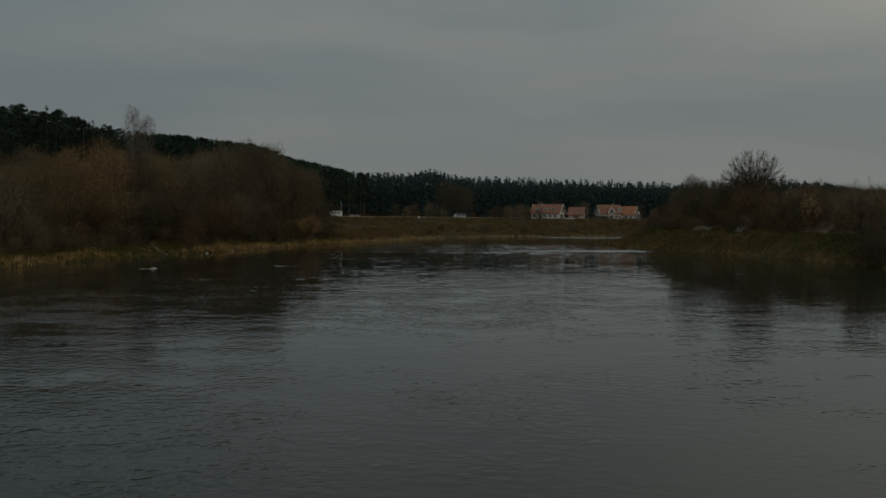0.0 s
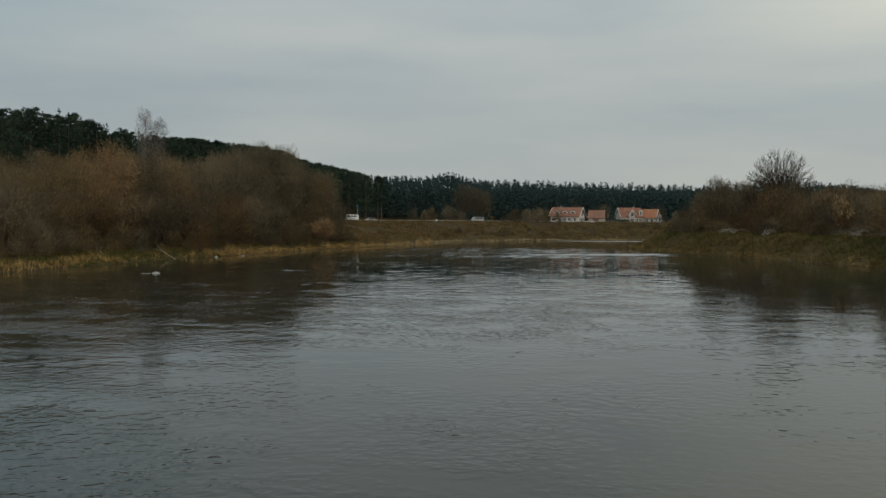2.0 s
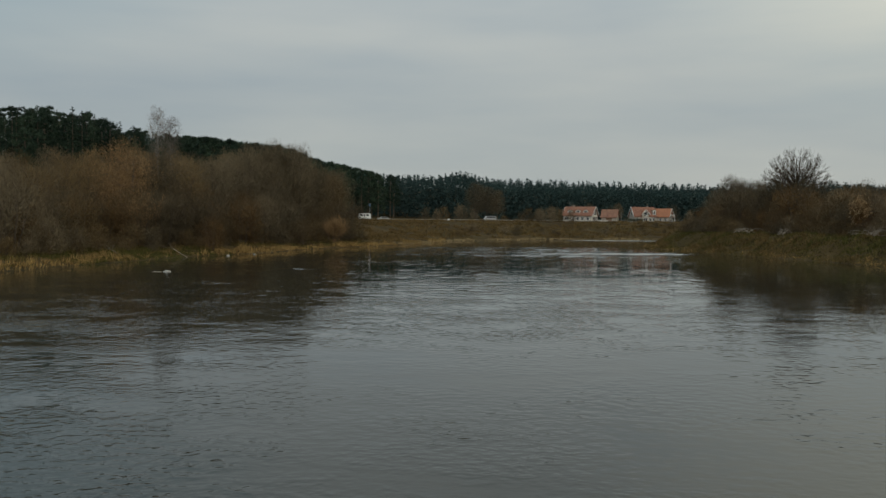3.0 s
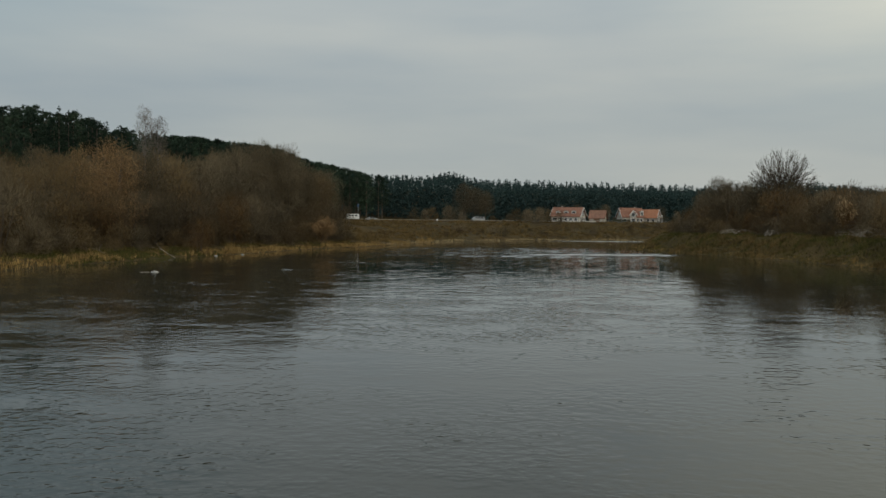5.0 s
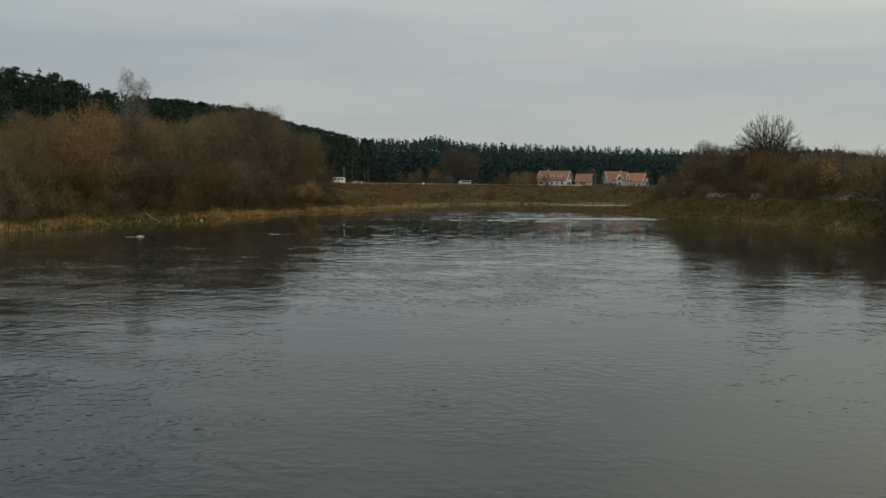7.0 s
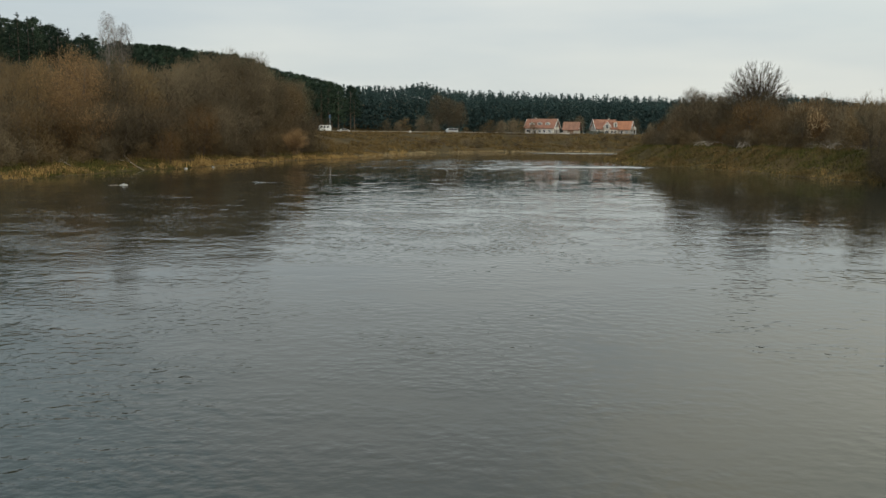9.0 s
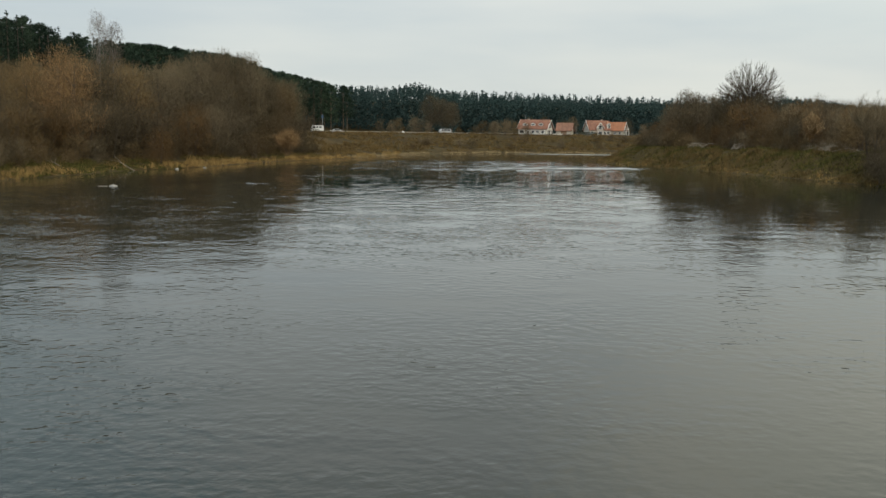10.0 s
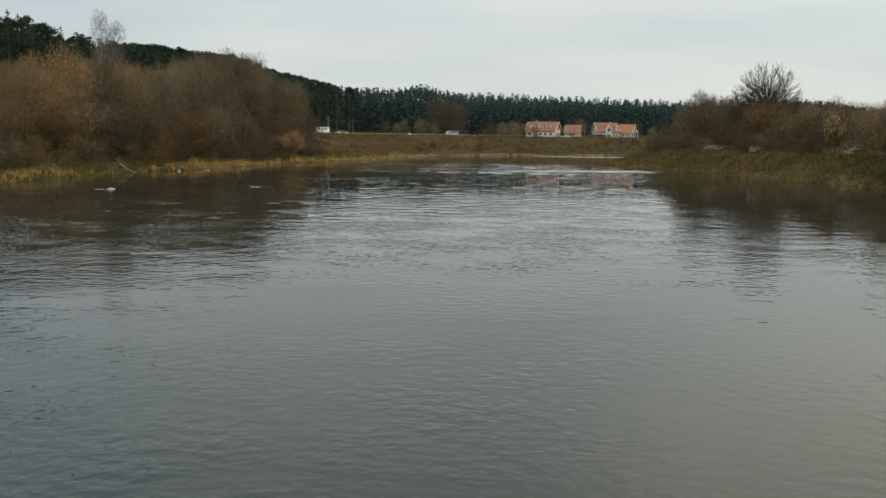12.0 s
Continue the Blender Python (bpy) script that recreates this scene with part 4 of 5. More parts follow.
def grass_stuff(name, label, mat, seed, count, xr, yr, chance, tall, blades, wide=0.05):
    """Tufts of bent blades over a stretch of bank."""
    rng = random.Random(seed)
    xs = np.array([rng.uniform(*xr) for _ in range(count)])
    ys = np.array([rng.uniform(*yr) for _ in range(count)])
    gaps = height(xs, ys)[1]
    zs = turf_at(xs, ys)
    s = Shape()
    for x, y, z, g in zip(xs, ys, zs, gaps):
        if rng.random() > chance(x, y, g):
            continue
        clump = 0.5 + 0.55 * noise.noise((x * 0.42, y * 0.42, seed))
        h = tall * (0.5 + 2.2 * clump * clump) * rng.uniform(0.6, 1.3)
        for _ in range(blades):
            base = Vector((x + rng.gauss(0, 0.18), y + rng.gauss(0, 0.18), z - 0.12))
            lean = Vector((rng.gauss(0, 0.35), rng.gauss(0, 0.35), 1)).normalized()
            a = rng.random() * 3.14
            s.sliver(base, base + lean * h * rng.uniform(0.6, 1.1), wide * rng.uniform(0.7, 1.6), Vector((math.cos(a), math.sin(a), 0)))
    tagged(new(name, s.mesh(name, mat)), label, "grass", kind="stuff")


def edge(lo, hi):
    return lambda x, y, g: 1.0 if lo < g < hi * (0.55 + 0.9 * noise.noise((x * 0.13, y * 0.13, 9))) else 0.0


def patchy(lo, hi, z, cut=0.0):
    return lambda x, y, g: 1.0 if lo < g < hi and noise.noise((x * 0.09, y * 0.09, z)) > cut and noise.noise((x * 0.5, y * 0.5, z)) > -0.18 else 0.0


grass_stuff("shore_straw", "pale yellow dead grass along the water's edge", STRAW, 1, 70000, (-58, -8), (90, 262), lambda x, y, g: (0.4 if y < 118 else 0.12 if y < 136 else 0.65) * edge(0.1, 4.4)(x, y, g) if x < 0 else 0, 0.8, 7, 0.07)
grass_stuff("shore_straw", "pale straw-coloured grass fringe under the far slope", STRAW_PALE, 2, 48000, (-24, 130), (205, 304), lambda x, y, g: (0.1 < g < 1.6 + 1.6 * noise.noise((x * 0.2, y * 0.2, 8))) * 1.0 if y > 215 + 0.35 * x else 0, 0.62, 6, 0.10)
grass_stuff("shore_straw", "yellowed grass fringe along the opposite bank", STRAW, 3, 26000, (37, 62), (98, 222), lambda x, y, g: 0.5 * edge(0.1, 3.0)(x, y, g) * (noise.noise((x * 0.3, y * 0.3, 4)) > -0.1) if y < 222 else 0, 0.5, 6, 0.06)
grass_stuff("bank_grass", "dull green and yellow grass on the low bank", GRASS, 4, 60000, (-75, -24), (92, 205), patchy(1.0, 14, 1, -0.3), 0.42, 5, 0.06)
grass_stuff("bank_grass", "dull green grass on the raised bank", GRASS, 5, 60000, (37, 80), (98, 222), lambda x, y, g: 1.0 if 0.1 < g < 15 else 0.0, 0.3, 5, 0.085)
grass_stuff("bank_sedge", "brown withered sedge on the raised bank", SEDGE, 6, 44000, (37, 80), (98, 222), patchy(-0.1, 20, 3, 0.0), 0.55, 5, 0.09)
grass_stuff("slope_sedge", "brown withered grass on the far slope", SEDGE, 7, 90000, (-45, 140), (200, 335), lambda x, y, g: patchy(3, 45, 4, -0.3)(x, y, g) if y > 212 + 0.35 * max(x, -20) else 0, 0.6, 4, 0.15)
grass_stuff("bank_sedge", "brown litter and dead stalks under the thicket", SEDGE, 8, 34000, (-95, -24), (96, 215), patchy(3, 32, 5, -0.1), 0.6, 4, 0.08)


grass_stuff("bank_grass", "short green grass close to the water", GRASS_GREEN, 9, 16000, (-62, -36), (106, 143), lambda x, y, g: 1.0 if 0.2 < g < 7 else 0.0, 0.38, 6, 0.06)
grass_stuff("bank_grass", "green tussocks on the raised bank", GRASS_GREEN, 10, 22000, (40, 78), (104, 210), patchy(3.5, 15, 6, 0.02), 0.55, 6, 0.08)


# ---- far bank: road, vehicles, houses ----
ROAD_LINE = [(-150, 268), (-100, 282), (-60, 296), (-38, 306), (-15, 317), (6, 326), (40, 335), (90, 341), (160, 346), (400, 352)]


def along(line, gap):
    """Evenly spaced points of a line, with its direction."""
    out = []
    for (ax, ay), (bx, by) in zip(line, line[1:]):
        d = math.hypot(bx - ax, by - ay)
        n = max(1, round(d / gap))
        out += [(ax + (bx - ax) * i / n, ay + (by - ay) * i / n, (bx - ax) / d, (by - ay) / d) for i in range(n)]
    return out


def build_road():
    s, pts = Shape(), along(ROAD_LINE, 4.0)
    for x, y, dx, dy in pts:
        for w in (-2.9, 2.9):
            px, py = x - dy * w, y + dx * w
            s.v.append((px, py, max(ground_at(px, py), ground_at(x, y)) + 0.3))
    for x, y, dx, dy in pts:
        for w in (-2.9, 2.9):
            px, py = x - dy * w, y + dx * w
            s.v.append((px, py, ground_at(px, py) - 1.0))
    n = len(pts)
    for i in range(n - 1):
        a, b = 2 * i, 2 * i + 2
        s.f += [(a, b, b + 1, a + 1), (a, a + 2 * n, b + 2 * n, b), (a + 1, b + 1, b + 1 + 2 * n, a + 1 + 2 * n)]
    tagged(new("road", s.mesh("road", ASPHALT)), "pale grey road on top of the embankment", "road", kind="structure")


build_road()


def road_top(x, y):
    return ground_at(x, y) + 0.32


def guard_rail():
    ob = thing("guard_rail", "low grey steel guard rail beside the road", "guard rail")
    pts = [p for p in along(ROAD_LINE, 4.0) if -52 < p[0] < 36]
    lane = [(x + dy * 3.4, y - dx * 3.4) for x, y, dx, dy in pts]
    rail = Shape()
    for (ax, ay), (bx, by) in zip(lane, lane[1:]):
        az, bz = ground_at(ax, ay) + 0.62, ground_at(bx, by) + 0.62
        rail.prism([(ax, ay, az - 0.09), (ax, ay, az + 0.09), (ax, ay + 0.06, az + 0.09), (ax, ay + 0.06, az - 0.09)], (bx - ax, by - ay, bz - az))
    part("rail", rail, RAIL, ob)
    post = Shape()
    post.box(-0.06, 0.07, -0.9, 0.06, 0.17, 0.1)
    me = post.mesh("post", STEEL)
    for x, y in lane:
        p = new("post", me)
        p.parent = ob
        p.location = (x, y, ground_at(x, y) + 0.62)


guard_rail()


def wheel(parent, x, y, z, r):
    tyre, rim = Shape(), Shape()
    tyre.tube((0, -0.11, 0), (0, 0.11, 0), r, r, 16)
    rim.tube((0, -0.125, 0), (0, -0.10, 0), r * 0.62, r * 0.62, 12)
    rim.tube((0, 0.10, 0), (0, 0.125, 0), r * 0.62, r * 0.62, 12)
    t = part("wheel", tyre, RUBBER, parent)
    t.location = (x, y, z)
    part("rim", rim, STEEL, t)


def vehicle(name, label, category, profile, width, panes, paint, m, wheels):
    """A body pushed across from its side outline, with window panes, lights and wheels."""
    ob = thing(name, label, category, m=m)
    bm = bmesh.new()
    a = [bm.verts.new((x, -width / 2, z)) for x, z in profile]
    b = [bm.verts.new((x, width / 2, z)) for x, z in profile]
    bm.faces.new(a)
    bm.faces.new(b[::-1])
    for i in range(len(a)):
        j = (i + 1) % len(a)
        bm.faces.new((a[j], a[i], b[i], b[j]))
    bmesh.ops.recalc_face_normals(bm, faces=bm.faces)
    bmesh.ops.bevel(bm, geom=bm.edges[:], offset=0.07, segments=2, affect="EDGES")
    me = bpy.data.meshes.new("body")
    bm.to_mesh(me)
    me.materials.append(paint)
    body = new("body", me)
    body.parent = ob
    for x0, z0, x1, z1 in panes:
        w = Shape()
        w.prism([(x0, -width / 2 - 0.012, z0), (x1, -width / 2 - 0.012, z0), (x1 - 0.05, -width / 2 - 0.012, z1), (x0 + 0.05, -width / 2 - 0.012, z1)], (0, 0.02, 0))
        part("side_window", w, GLASS, body)
    lamp = Shape()
    lo, hi = min(p[0] for p in profile), max(p[0] for p in profile)
    lamp.box(lo - 0.02, -width / 2 + 0.1, 0.72, lo + 0.05, -width / 2 + 0.35, 0.92)
    part("headlight", lamp, TRIM, body)
    bumper = Shape()
    bumper.box(lo - 0.06, -width / 2 + 0.05, 0.35, lo + 0.08, width / 2 - 0.05, 0.6)
    part("bumper", bumper, RUBBER, body)
    for x in wheels:
        for y in (-width / 2 + 0.1, width / 2 - 0.1):
            wheel(ob, x, y, 0.34, 0.34)
    return ob


VAN = [(-2.25, 0.35), (-2.3, 0.9), (-1.95, 1.05), (-1.4, 1.68), (2.1, 1.7), (2.25, 0.85), (2.25, 0.35)]
CAMPER = [(-2.1, 0.4), (-2.15, 1.2), (-1.95, 2.2), (2.0, 2.2), (2.15, 1.3), (2.1, 0.4)]
CAR = [(-2.1, 0.3), (-2.1, 0.75), (-1.2, 0.9), (-0.55, 1.4), (1.0, 1.42), (1.75, 0.95), (2.1, 0.9), (2.1, 0.3)]
vehicle("van", "silver-grey van standing on the road", "van", VAN, 1.9, [(-1.5, 1.05, -0.8, 1.5), (-0.65, 1.05, 0.45, 1.5), (0.6, 1.05, 1.9, 1.5)], PAINT_GREY,
        pose(6.2, 326, road_top(6.2, 326), 0, 0, 17), (-1.45, 1.4))
vehicle("camper", "white camper with dark windows beside the road", "camper", CAMPER, 2.1, [(-1.85, 1.35, -0.95, 1.9), (-0.7, 1.35, 0.1, 1.9), (0.4, 1.35, 1.3, 1.9)], PAINT_WHITE,
        pose(-38.6, 305.6, road_top(-38.6, 305.6), 0, 0, 22), (-1.3, 1.3))
vehicle("car", "light-coloured low car on the road", "car", CAR, 1.75, [(-0.75, 0.95, 0.1, 1.3), (0.2, 0.95, 1.2, 1.3)], PAINT_GREY,
        pose(-32.4, 308.6, road_top(-32.4, 308.6) - 0.25, 0, 0, 22), (-1.35, 1.3))


def roadside_box(x, y):
    ob = thing("utility_box", "small white utility box beside the road", "utility box", m=pose(x, y, ground_at(x, y)))
    b, c = Shape(), Shape()
    b.box(-0.4, -0.25, -0.1, 0.4, 0.25, 0.85)
    c.prism([(-0.46, -0.31, 0.85), (0.46, -0.31, 0.85), (0.46, -0.31, 0.9), (0, -0.31, 1.0), (-0.46, -0.31, 0.9)], (0, 0.62, 0))
    part("cabinet", b, PAINT_WHITE, ob)
    part("cap", c, TRIM, ob)


roadside_box(-9, 316)


def pole_sign(x, y, tall):
    ob = thing("road_sign", "thin steel pole with a small blue sign", "road sign", m=pose(x, y, ground_at(x, y)))
    p, q = Shape(), Shape()
    p.tube((0, 0, -0.5), (0, 0, tall), 0.07, 0.06, 8)
    q.box(-0.35, -0.09, tall - 1.3, 0.35, -0.05, tall - 0.3)
    part("pole", p, STEEL, ob)
    part("sign_plate", q, SIGN_BLUE, ob)


pole_sign(-37.2, 309.5, 6.4)


def gable_walls(L, W, H, R):
    """Walls with two gables: long sides along x, gables at the ends."""
    s = Shape()
    s.prism([(-L / 2, -W / 2, -0.6), (-L / 2, W / 2, -0.6), (-L / 2, W / 2, H), (-L / 2, 0, H + R), (-L / 2, -W / 2, H)], (L, 0, 0))
    return s


def gable_roof(L, W, H, R, over=0.45, thick=0.22, lift=0.03):
    s = Shape()
    slope = R / (W / 2)
    zo = H - slope * over + lift
    s.prism([(-L / 2 - over, -W / 2 - over, zo), (-L / 2 - over, 0, H + R + lift), (-L / 2 - over, W / 2 + over, zo),
             (-L / 2 - over, W / 2 + over, zo + thick), (-L / 2 - over, 0, H + R + thick + 0.06), (-L / 2 - over, -W / 2 - over, zo + thick)], (L + 2 * over, 0, 0))
    return s


def window(parent, m, w, h, bars=1, name="window"):
    """A framed window standing 4 cm proud of the wall at m, whose local -y looks out."""
    f, g, t = Shape(), Shape(), 0.09
    f.box(-w / 2, -0.06, 0, -w / 2 + t, 0.02, h); f.box(w / 2 - t, -0.06, 0, w / 2, 0.02, h)
    f.box(-w / 2 + t, -0.06, 0, w / 2 - t, 0.02, t); f.box(-w / 2 + t, -0.06, h - t, w / 2 - t, 0.02, h)
    for k in range(bars):
        x = -w / 2 + w * (k + 1) / (bars + 1)
        f.box(x - 0.03, -0.05, t, x + 0.03, 0.0, h - t)
    g.box(-w / 2 + t, -0.03, t, w / 2 - t, -0.01, h - t)
    ob = part(name, f, TRIM, parent)
    ob.matrix_basis = m
    part("pane", g, GLASS, ob, "dark reflecting glass")


def barge_boards(parent, x, L, W, H, R, over=0.45):
    for side in (-1, 1):
        s = Shape()
        slope = R / (W / 2)
        y, z = side * (W / 2 + over), H - slope * over
        s.prism([(x, y, z), (x, 0, H + R + 0.03), (x, 0, H + R + 0.34), (x, y, z + 0.31)], (0.1 if x > 0 else -0.1, 0, 0))
        part("barge_board", s, TRIM, parent, "white barge board")


def dormer(parent, x, y, z, w, h, depth, roof_mat):
    """A small gabled dormer whose front stands at y."""
    body = Shape()
    body.prism([(x - w / 2, y, z), (x + w / 2, y, z), (x + w / 2, y, z + h), (x, y, z + h + w * 0.2), (x - w / 2, y, z + h)], (0, depth, 0))
    ob = part("dormer", body, PLASTER, parent, "white rendered dormer")
    for side in (-1, 1):
        r = Shape()
        r.prism([(x, y - 0.2, z + h + w * 0.2 + 0.03), (x + side * (w / 2 + 0.25), y - 0.2, z + h - 0.15), (x + side * (w / 2 + 0.25), y - 0.2, z + h - 0.02), (x, y - 0.2, z + h + w * 0.2 + 0.18)], (0, depth + 0.2, 0))
        part("dormer_roof", r, roof_mat, ob)
    window(ob, pose(x, y - 0.012, z + 0.15), w * 0.66, h * 0.85)


def chimney(parent, x, y, z, h):
    s = Shape()
    s.box(x - 0.3, y - 0.3, z, x + 0.3, y + 0.3, z + h)
    s.box(x - 0.37, y - 0.37, z + h, x + 0.37, y + 0.37, z + h + 0.12)
    part("chimney", s, PLASTER_GREY, parent)


def villa():
    """Long white house: red tiled roof, three dormers, a glazed gable at one end."""
    x, y = 45.5, 370
    ob = thing("house", "white house with red tiled roof and three dormers", "house", m=pose(x, y, ground_at(x, y) - 0.1, 0, 0, -25))
    L, W, H, R = 12.4, 8.6, 3.1, 3.4
    part("wall", gable_walls(L, W, H, R), PLASTER, ob)
    part("roof", gable_roof(L, W, H, R, 0.6), ROOF_RED, ob)
    for e in (L / 2 + 0.6, -L / 2 - 0.6):
        barge_boards(ob, e, L, W, H, R, 0.6)
    for dx in (-3.6, -0.1, 3.3):
        dormer(ob, dx, -W / 2 + 1.15, H + 0.95, 2.1, 0.95, 2.4, ROOF_RED)
    for dx, w, h, z in ((-4.6, 2.0, 1.3, 0.95), (-1.9, 1.3, 2.1, 0.1), (0.3, 1.2, 1.3, 0.95), (2.3, 1.2, 1.3, 0.95), (4.6, 1.2, 1.3, 0.95)):
        window(ob, pose(dx, -W / 2 - 0.012, z), w, h)
    for dy, w, h, z in ((-2.2, 1.7, 2.3, 0.1), (0.3, 2.2, 2.3, 0.1), (2.6, 1.5, 2.3, 0.1), (-0.9, 1.5, 2.2, 3.1), (0.9, 1.5, 2.2, 3.1)):
        window(ob, pose(L / 2 + 0.012, dy, z, 0, 0, 90), w, h)
    chimney(ob, -3.2, 0.8, H + R - 0.6, 1.3)
    mast = Shape()
    mast.tube((-4.6, 0, H + R), (-4.6, 0, H + R + 2.2), 0.05, 0.03, 6)
    mast.tube((-5.1, 0, H + R + 1.8), (-4.1, 0, H + R + 1.8), 0.025, 0.025, 4)
    part("antenna", mast, STEEL, ob)


def garage():
    x, y = 59.5, 379
    ob = thing("garage", "grey garage with a brown tiled roof beside the house", "garage", m=pose(x, y, ground_at(x, y) - 0.1, 0, 0, -18))
    L, W, H, R = 6.4, 6.5, 2.5, 3.0
    part("wall", gable_walls(L, W, H, R), PLASTER_GREY, ob)
    part("roof", gable_roof(L, W, H, R, 0.5), ROOF_BROWN, ob)
    d = Shape()
    d.box(-1.3, -W / 2 - 0.05, 0, 1.3, -W / 2 + 0.02, 2.1)
    part("garage_door", d, TIMBER, ob)
    window(ob, pose(L / 2 + 0.012, 0, 2.6, 0, 0, 90), 1.0, 1.0)


def double_house():
    """House of two wings: a red-roofed one with a cross gable, and a lower orange-roofed one with a balcony."""
    x, y = 76.1, 376
    ob = thing("house", "two-winged pale house with orange tiled roofs", "house", m=pose(x, y, ground_at(x, y) - 0.1) @ Matrix.Diagonal((0.88, 0.95, 1, 1)))
    main = new("main_wing")
    main.parent = ob
    main.matrix_basis = pose(-3.6, 0, 0, 0, 0, 10)
    L, W, H, R = 11.0, 7.6, 3.0, 3.6
    part("wall", gable_walls(L, W, H, R), PLASTER_GREY, main)
    part("roof", gable_roof(L, W, H, R, 0.5), ROOF_RED, main)
    barge_boards(main, -L / 2 - 0.5, L, W, H, R, 0.5)
    cross = Shape()
    cross.prism([(-1.9, -W / 2 - 0.8, -0.4), (1.3, -W / 2 - 0.8, -0.4), (1.3, -W / 2 - 0.8, 3.9), (-0.3, -W / 2 - 0.8, 5.6), (-1.9, -W / 2 - 0.8, 3.9)], (0, 3.6, 0))
    part("cross_gable", cross, PLASTER_GREY, main, "pale front gable")
    for side in (-1, 1):
        r = Shape()
        r.prism([(-0.3, -W / 2 - 1.2, 5.66), (-0.3 + side * 2.1, -W / 2 - 1.2, 3.45), (-0.3 + side * 2.1, -W / 2 - 1.2, 3.62), (-0.3, -W / 2 - 1.2, 5.86)], (0, 4.4, 0))
        part("cross_roof", r, ROOF_ORANGE, main)
        b = Shape()
        b.prism([(-0.3, -W / 2 - 1.3, 5.6), (-0.3 + side * 2.15, -W / 2 - 1.3, 3.38), (-0.3 + side * 2.15, -W / 2 - 1.3, 3.66), (-0.3, -W / 2 - 1.3, 5.9)], (0, 0.09, 0))
        part("barge_board", b, TRIM, main, "white barge board")
    window(main, pose(-0.3, -W / 2 - 0.812, 3.0), 1.5, 1.7)
    window(main, pose(-0.3, -W / 2 - 0.812, 0.5), 1.9, 1.7)
    for dx in (-4.2, 2.5, 4.2):
        window(main, pose(dx, -W / 2 - 0.012, 0.8), 1.2, 1.4)
    for dy, z in ((-1.6, 0.8), (1.4, 0.8), (0.0, 3.5)):
        window(main, pose(-L / 2 - 0.012, dy, z, 0, 0, -90), 1.2, 1.4)
    dormer(main, 4.6, -W / 2 + 0.3, H + 0.3, 1.6, 2.2, 2.4, ROOF_ORANGE)
    chimney(main, 2.4, 0.5, H + R - 0.5, 1.1)
    wing = new("side_wing")
    wing.parent = ob
    wing.matrix_basis = pose(6.0, 0.5, 0, 0, 0, -28)
    L, W, H, R = 8.4, 7.0, 2.9, 3.1
    part("wall", gable_walls(L, W, H, R), PLASTER_GREY, wing)
    part("roof", gable_roof(L, W, H, R, 0.6), ROOF_ORANGE, wing)
    barge_boards(wing, L / 2 + 0.6, L, W, H, R, 0.6)
    for dx in (-2.4, 0.2, 2.6):
        window(wing, pose(dx, -W / 2 - 0.012, 0.8), 1.2, 1.4)
    for dy in (-1.5, 1.5):
        window(wing, pose(L / 2 + 0.012, dy, 0.2, 0, 0, 90), 1.5, 2.0)
    window(wing, pose(L / 2 + 0.012, 0, 3.0, 0, 0, 90), 1.6, 1.9)
    deck = Shape()
    deck.box(L / 2 + 0.02, -2.6, 2.7, L / 2 + 1.5, 2.6, 2.85)
    part("balcony", deck, TIMBER, wing)
    rail = Shape()
    rail.box(L / 2 + 1.4, -2.6, 3.65, L / 2 + 1.48, 2.6, 3.73)
    for k in range(14):
        rail.box(L / 2 + 1.42, -2.58 + k * 0.39, 2.85, L / 2 + 1.46, -2.53 + k * 0.39, 3.65)
    part("railing", rail, TRIM, wing)
    for dy in (-2.4, 2.4):
        p = Shape()
        p.box(L / 2 + 1.3, dy - 0.08, -0.4, L / 2 + 1.46, dy + 0.08, 2.7)
        part("post", p, TRIM, wing)


villa()
garage()
double_house()


def garden_wall():
    ob = thing("garden_wall", "low white garden wall before the garage", "wall", m=pose(54, 364, ground_at(54, 364), 0, 0, -4))
    s, c = Shape(), Shape()
    s.box(-2.2, -0.12, -0.3, 2.2, 0.12, 0.75)
    c.box(-2.3, -0.18, 0.75, 2.3, 0.18, 0.83)
    part("wall", s, PLASTER, ob)
    part("coping", c, TRIM, ob)


def hedge(x0, x1, y, tall):
    rng = random.Random(int(x0))
    s = Shape()
    for _ in range(int((x1 - x0) * 260)):
        px, pz = rng.uniform(x0, x1), rng.uniform(0, tall)
        c = Vector((px, y + rng.uniform(-0.6, 0.6), ground_at(px, y) + pz + 0.12 * noise.noise((px, 0, 0))))
        d = rnd_dir(rng) * 0.22
        s.sliver(c - d, c + d, 0.26, d.cross(rnd_dir(rng)).normalized())
    ob = thing("hedge", "dark evergreen hedge before the houses", "hedge")
    part("foliage", s, HEDGE, ob)
    stem = Shape()
    for k in range(int(x1 - x0)):
        stem.tube((x0 + k + 0.5, y, ground_at(x0 + k + 0.5, y) - 0.3), (x0 + k + 0.5, y, ground_at(x0 + k + 0.5, y) + tall * 0.7), 0.05, 0.03, 4)
    part("stems", stem, BARK, ob)


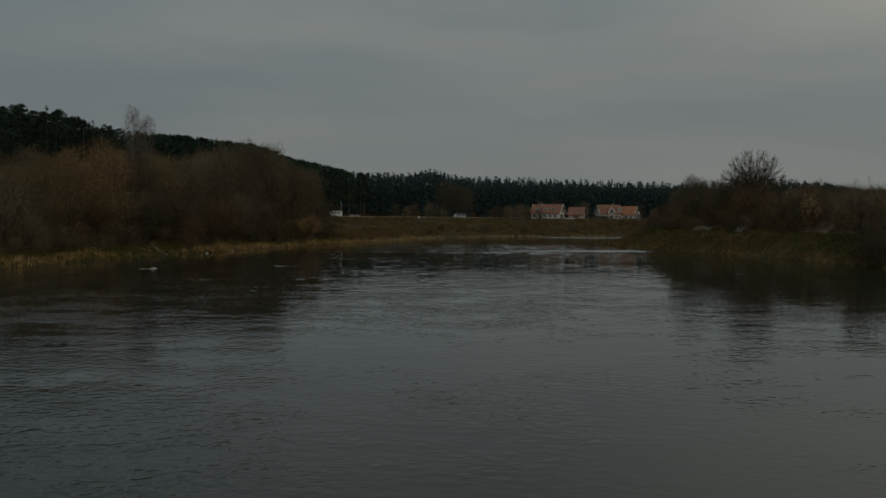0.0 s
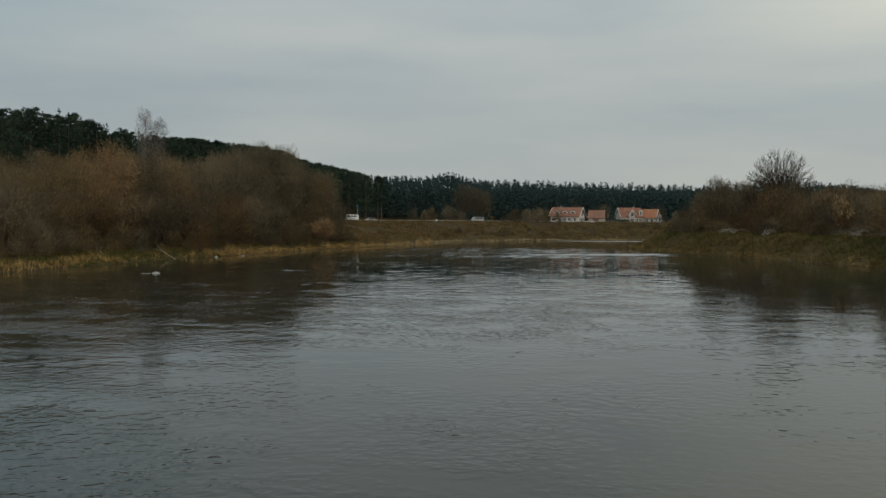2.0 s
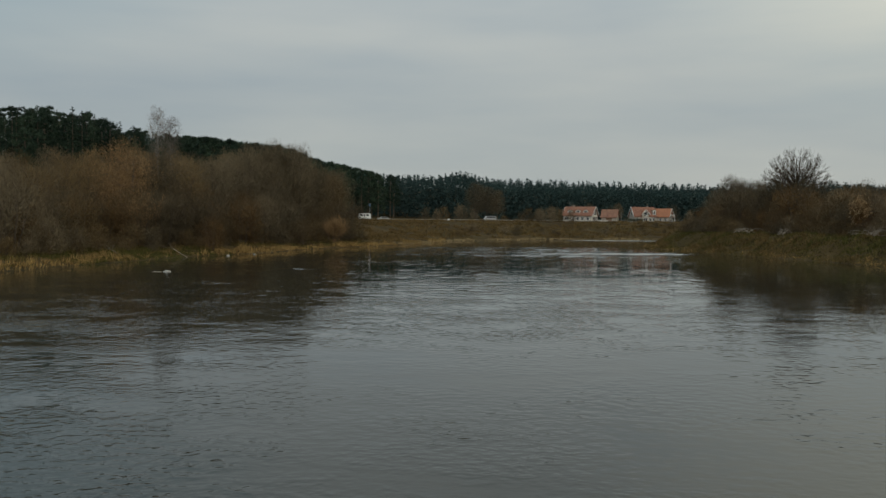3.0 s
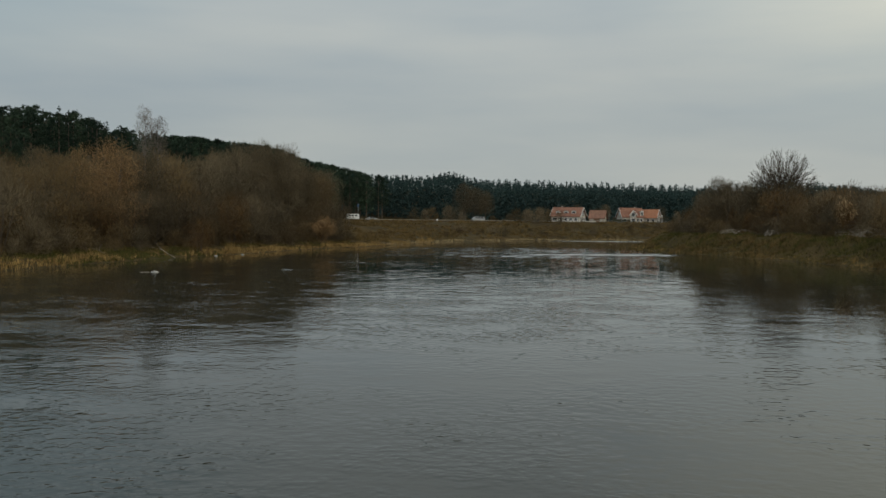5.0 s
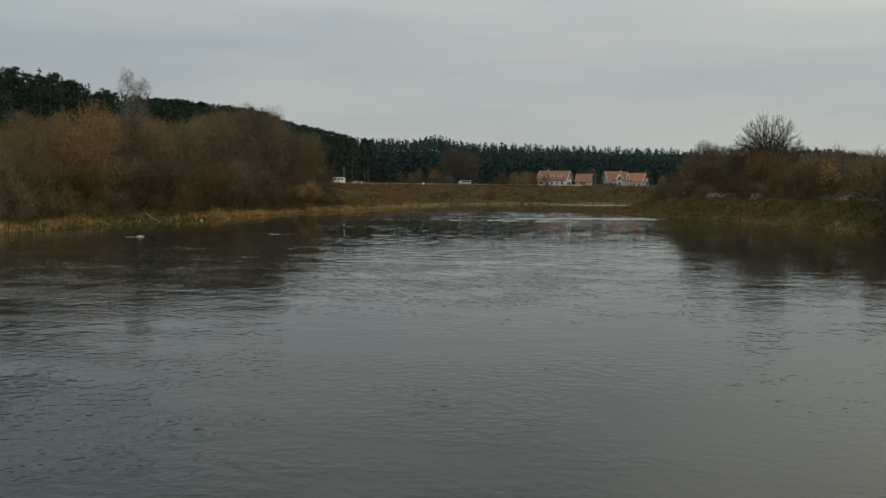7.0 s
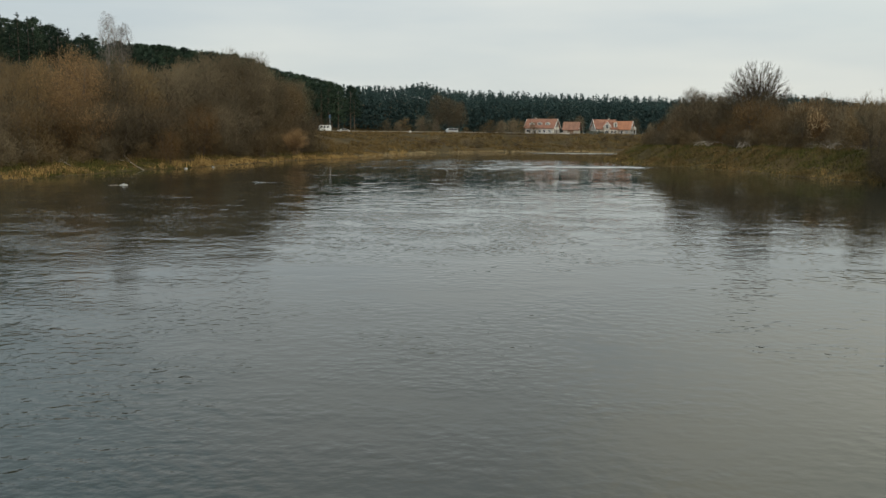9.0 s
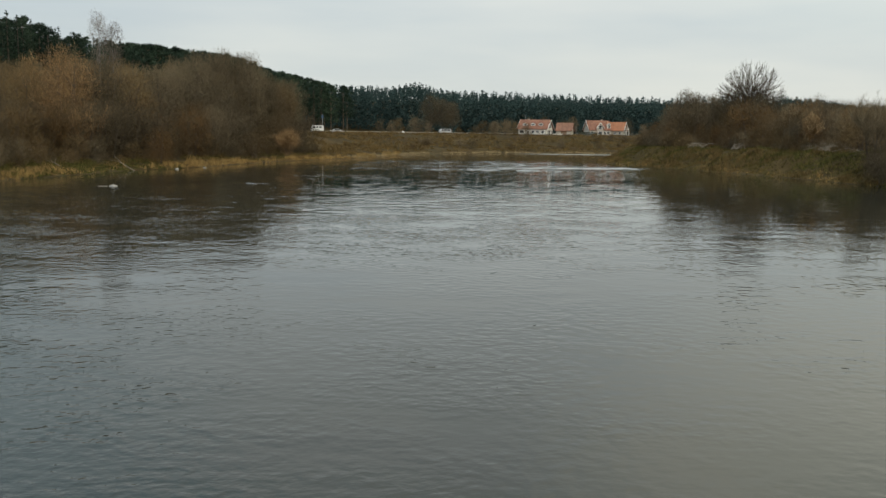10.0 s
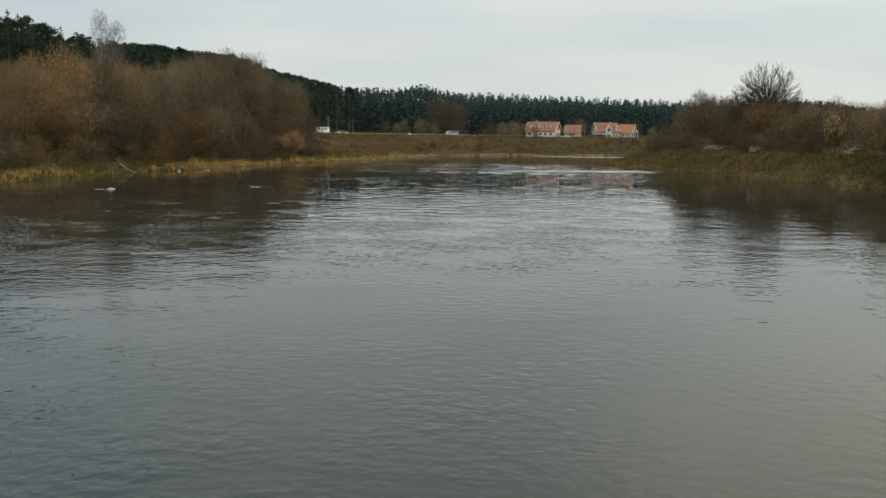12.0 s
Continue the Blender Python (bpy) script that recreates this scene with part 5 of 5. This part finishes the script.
def fence(x0, x1, y):
    ob = thing("fence", "grey wire fence with thin posts before the houses", "fence")
    p = Shape()
    p.box(-0.05, -0.05, -0.5, 0.05, 0.05, 1.15)
    me = p.mesh("post", TIMBER)
    n = int((x1 - x0) / 2.5)
    pts = [(x0 + (x1 - x0) * k / n, y) for k in range(n + 1)]
    for x, yy in pts:
        o = new("post", me)
        o.parent = ob
        o.location = (x, yy, ground_at(x, yy))
    for h in (0.45, 0.8, 1.1):
        r = Shape()
        for (ax, ay), (bx, by) in zip(pts, pts[1:]):
            r.tube((ax, ay - 0.06, ground_at(ax, ay) + h), (bx, by - 0.06, ground_at(bx, by) + h), 0.025, 0.025, 4)
        part("wire", r, STEEL, ob)


garden_wall()
hedge(64, 71, 366, 1.5)
fence(36, 96, 360)

pole = thing("utility_pole", "thin pale pole on the far slope", "pole", m=pose(59, 348, ground_at(59, 348)))
pole_shape = Shape()
pole_shape.tube((0, 0, -0.5), (0, 0, 4.2), 0.1, 0.07, 8)
part("pole", pole_shape, DRIFTWOOD, pole)


# ---- stones and driftwood by the water ----
def boulder(name, label, x, y, z, size, mat, seed):
    bm = bmesh.new()
    bmesh.ops.create_icosphere(bm, subdivisions=3, radius=1.0)
    for v in bm.verts:
        k = 1 + 0.28 * noise.noise(v.co * 1.3 + Vector((seed, 0, 0))) + 0.08 * noise.noise(v.co * 4 + Vector((0, seed, 0)))
        v.co = Vector((v.co.x * size[0], v.co.y * size[1], v.co.z * size[2])) * k
    me = bpy.data.meshes.new(name)
    bm.to_mesh(me)
    me.materials.append(mat)
    me.polygons.foreach_set("use_smooth", [True] * len(me.polygons))
    ob = tagged(new(name, me), label, "stone")
    ob.matrix_basis = pose(x, y, z, 0, 0, seed * 40)


boulder("stone", "pale stone rising out of the shallow water", -32.8, 94.6, -0.05, (0.46, 0.32, 0.22), STONE_PALE, 1)
boulder("stone", "small pale stone at the water's edge", -38.5, 137.2, 0.0, (0.27, 0.24, 0.2), STONE_PALE, 2)
boulder("stone", "small grey stone at the water's edge", -35.9, 143.5, 0.0, (0.34, 0.26, 0.14), STONE, 3)
boulder("stone", "flat dark stone awash in the current", -20.2, 102, -0.17, (1.5, 0.8, 0.24), STONE_WET, 4)
boulder("stone", "flat dark stone awash in the current", -17.5, 121, -0.15, (0.9, 0.5, 0.19), STONE_WET, 5)


def dead_branch(name, label, root, way, length, radius, seed, mat=DRIFTWOOD, arms=3):
    """A bent fallen limb with a few side branches."""
    rng = random.Random(seed)
    s = Shape()
    def limb(p, d, ln, r, level):
        n = 5
        for k in range(n):
            q = p + d * ln / n
            r1 = r * (1 - 0.16 * (k + 1) / 1.2)
            s.tube(p, q, r if k == 0 else r_last, r1, 6)
            r_last = r1
            if level < 1 and k in (1, 2, 3)[:arms]:
                limb(q, (d + rnd_dir(rng) * 0.8 + Vector((0, 0, 0.25))).normalized(), ln * 0.45, r1 * 0.6, level + 1)
            d = (d + rnd_dir(rng) * 0.2).normalized()
            p = q
    limb(Vector((0, 0, 0)), Vector(way).normalized(), length, radius, 0)
    ob = tagged(new(name, s.mesh(name, mat)), label, "driftwood")
    ob.location = root
    return ob


def on_bank(x, y, up=0.1):
    return (x, y, float(turf_at(np.array(x), np.array(y))) + up)


dead_branch("fallen_branch", "bleached fallen branch leaning into the water", (-43.0, 131.3, 0.0), (-0.95, 0.25, 0.42), 5.0, 0.055, 1, DRIFTWOOD, 1)
dead_branch("fallen_branch", "bare dead twig lying on the grass", on_bank(-49.5, 121), (-0.7, 0.2, 0.45), 2.2, 0.07, 3)
dead_branch("floating_branch", "thin pale branch trailing beside a stone", (-33.3, 94.4, 0.02), (-1.0, -0.12, 0.0), 3.6, 0.045, 4, DRIFTWOOD, 0)

def brush_heap(x, y, long, tall, count, seed):
    """A tangle of bleached limbs: low arches that cross, with thin ends sticking out."""
    rng = random.Random(seed)
    ob = thing("brush_heap", "tangle of bleached dead branches on the bank", "driftwood", "driftwood on the bank", pose(*on_bank(x, y, 0.3)))
    for k in range(count + 3):
        s = Shape()
        a = rng.gauss(0, 0.35) + (math.pi if rng.random() < 0.35 else 0)
        ln = long * rng.uniform(0.35, 0.75)
        p = Vector((rng.uniform(-0.5, 0.5) * long * 0.7, rng.uniform(-0.6, 0.6), -0.1))
        rise, r, n = tall * rng.uniform(0.25, 1.0), rng.uniform(0.035, 0.07), 7
        start = p.copy()
        for i in range(1, n + 1):
            f = i / n
            q = start + Vector((math.cos(a) * ln * f, math.sin(a) * ln * f, rise * math.sin(f * rng.uniform(2.4, 3.0)))) + rnd_dir(rng) * 0.09
            s.tube(p, q, r, r * 0.86, 5)
            r *= 0.86
            if i > 1 and rng.random() < 0.45:
                d = ((q - p).normalized() + rnd_dir(rng) * 0.8).normalized()
                m = q + d * rng.uniform(0.25, 0.6)
                s.tube(q, m, r * 0.55, r * 0.4, 4)
                s.tube(m, m + (d + rnd_dir(rng) * 0.5) * rng.uniform(0.2, 0.4), r * 0.4, r * 0.25, 4)
            p = q
        part("branch", s, DRIFTWOOD, ob)


for x, y, long, tall, count, seed in HEAPS:
    brush_heap(x, y, long, tall, count, seed)
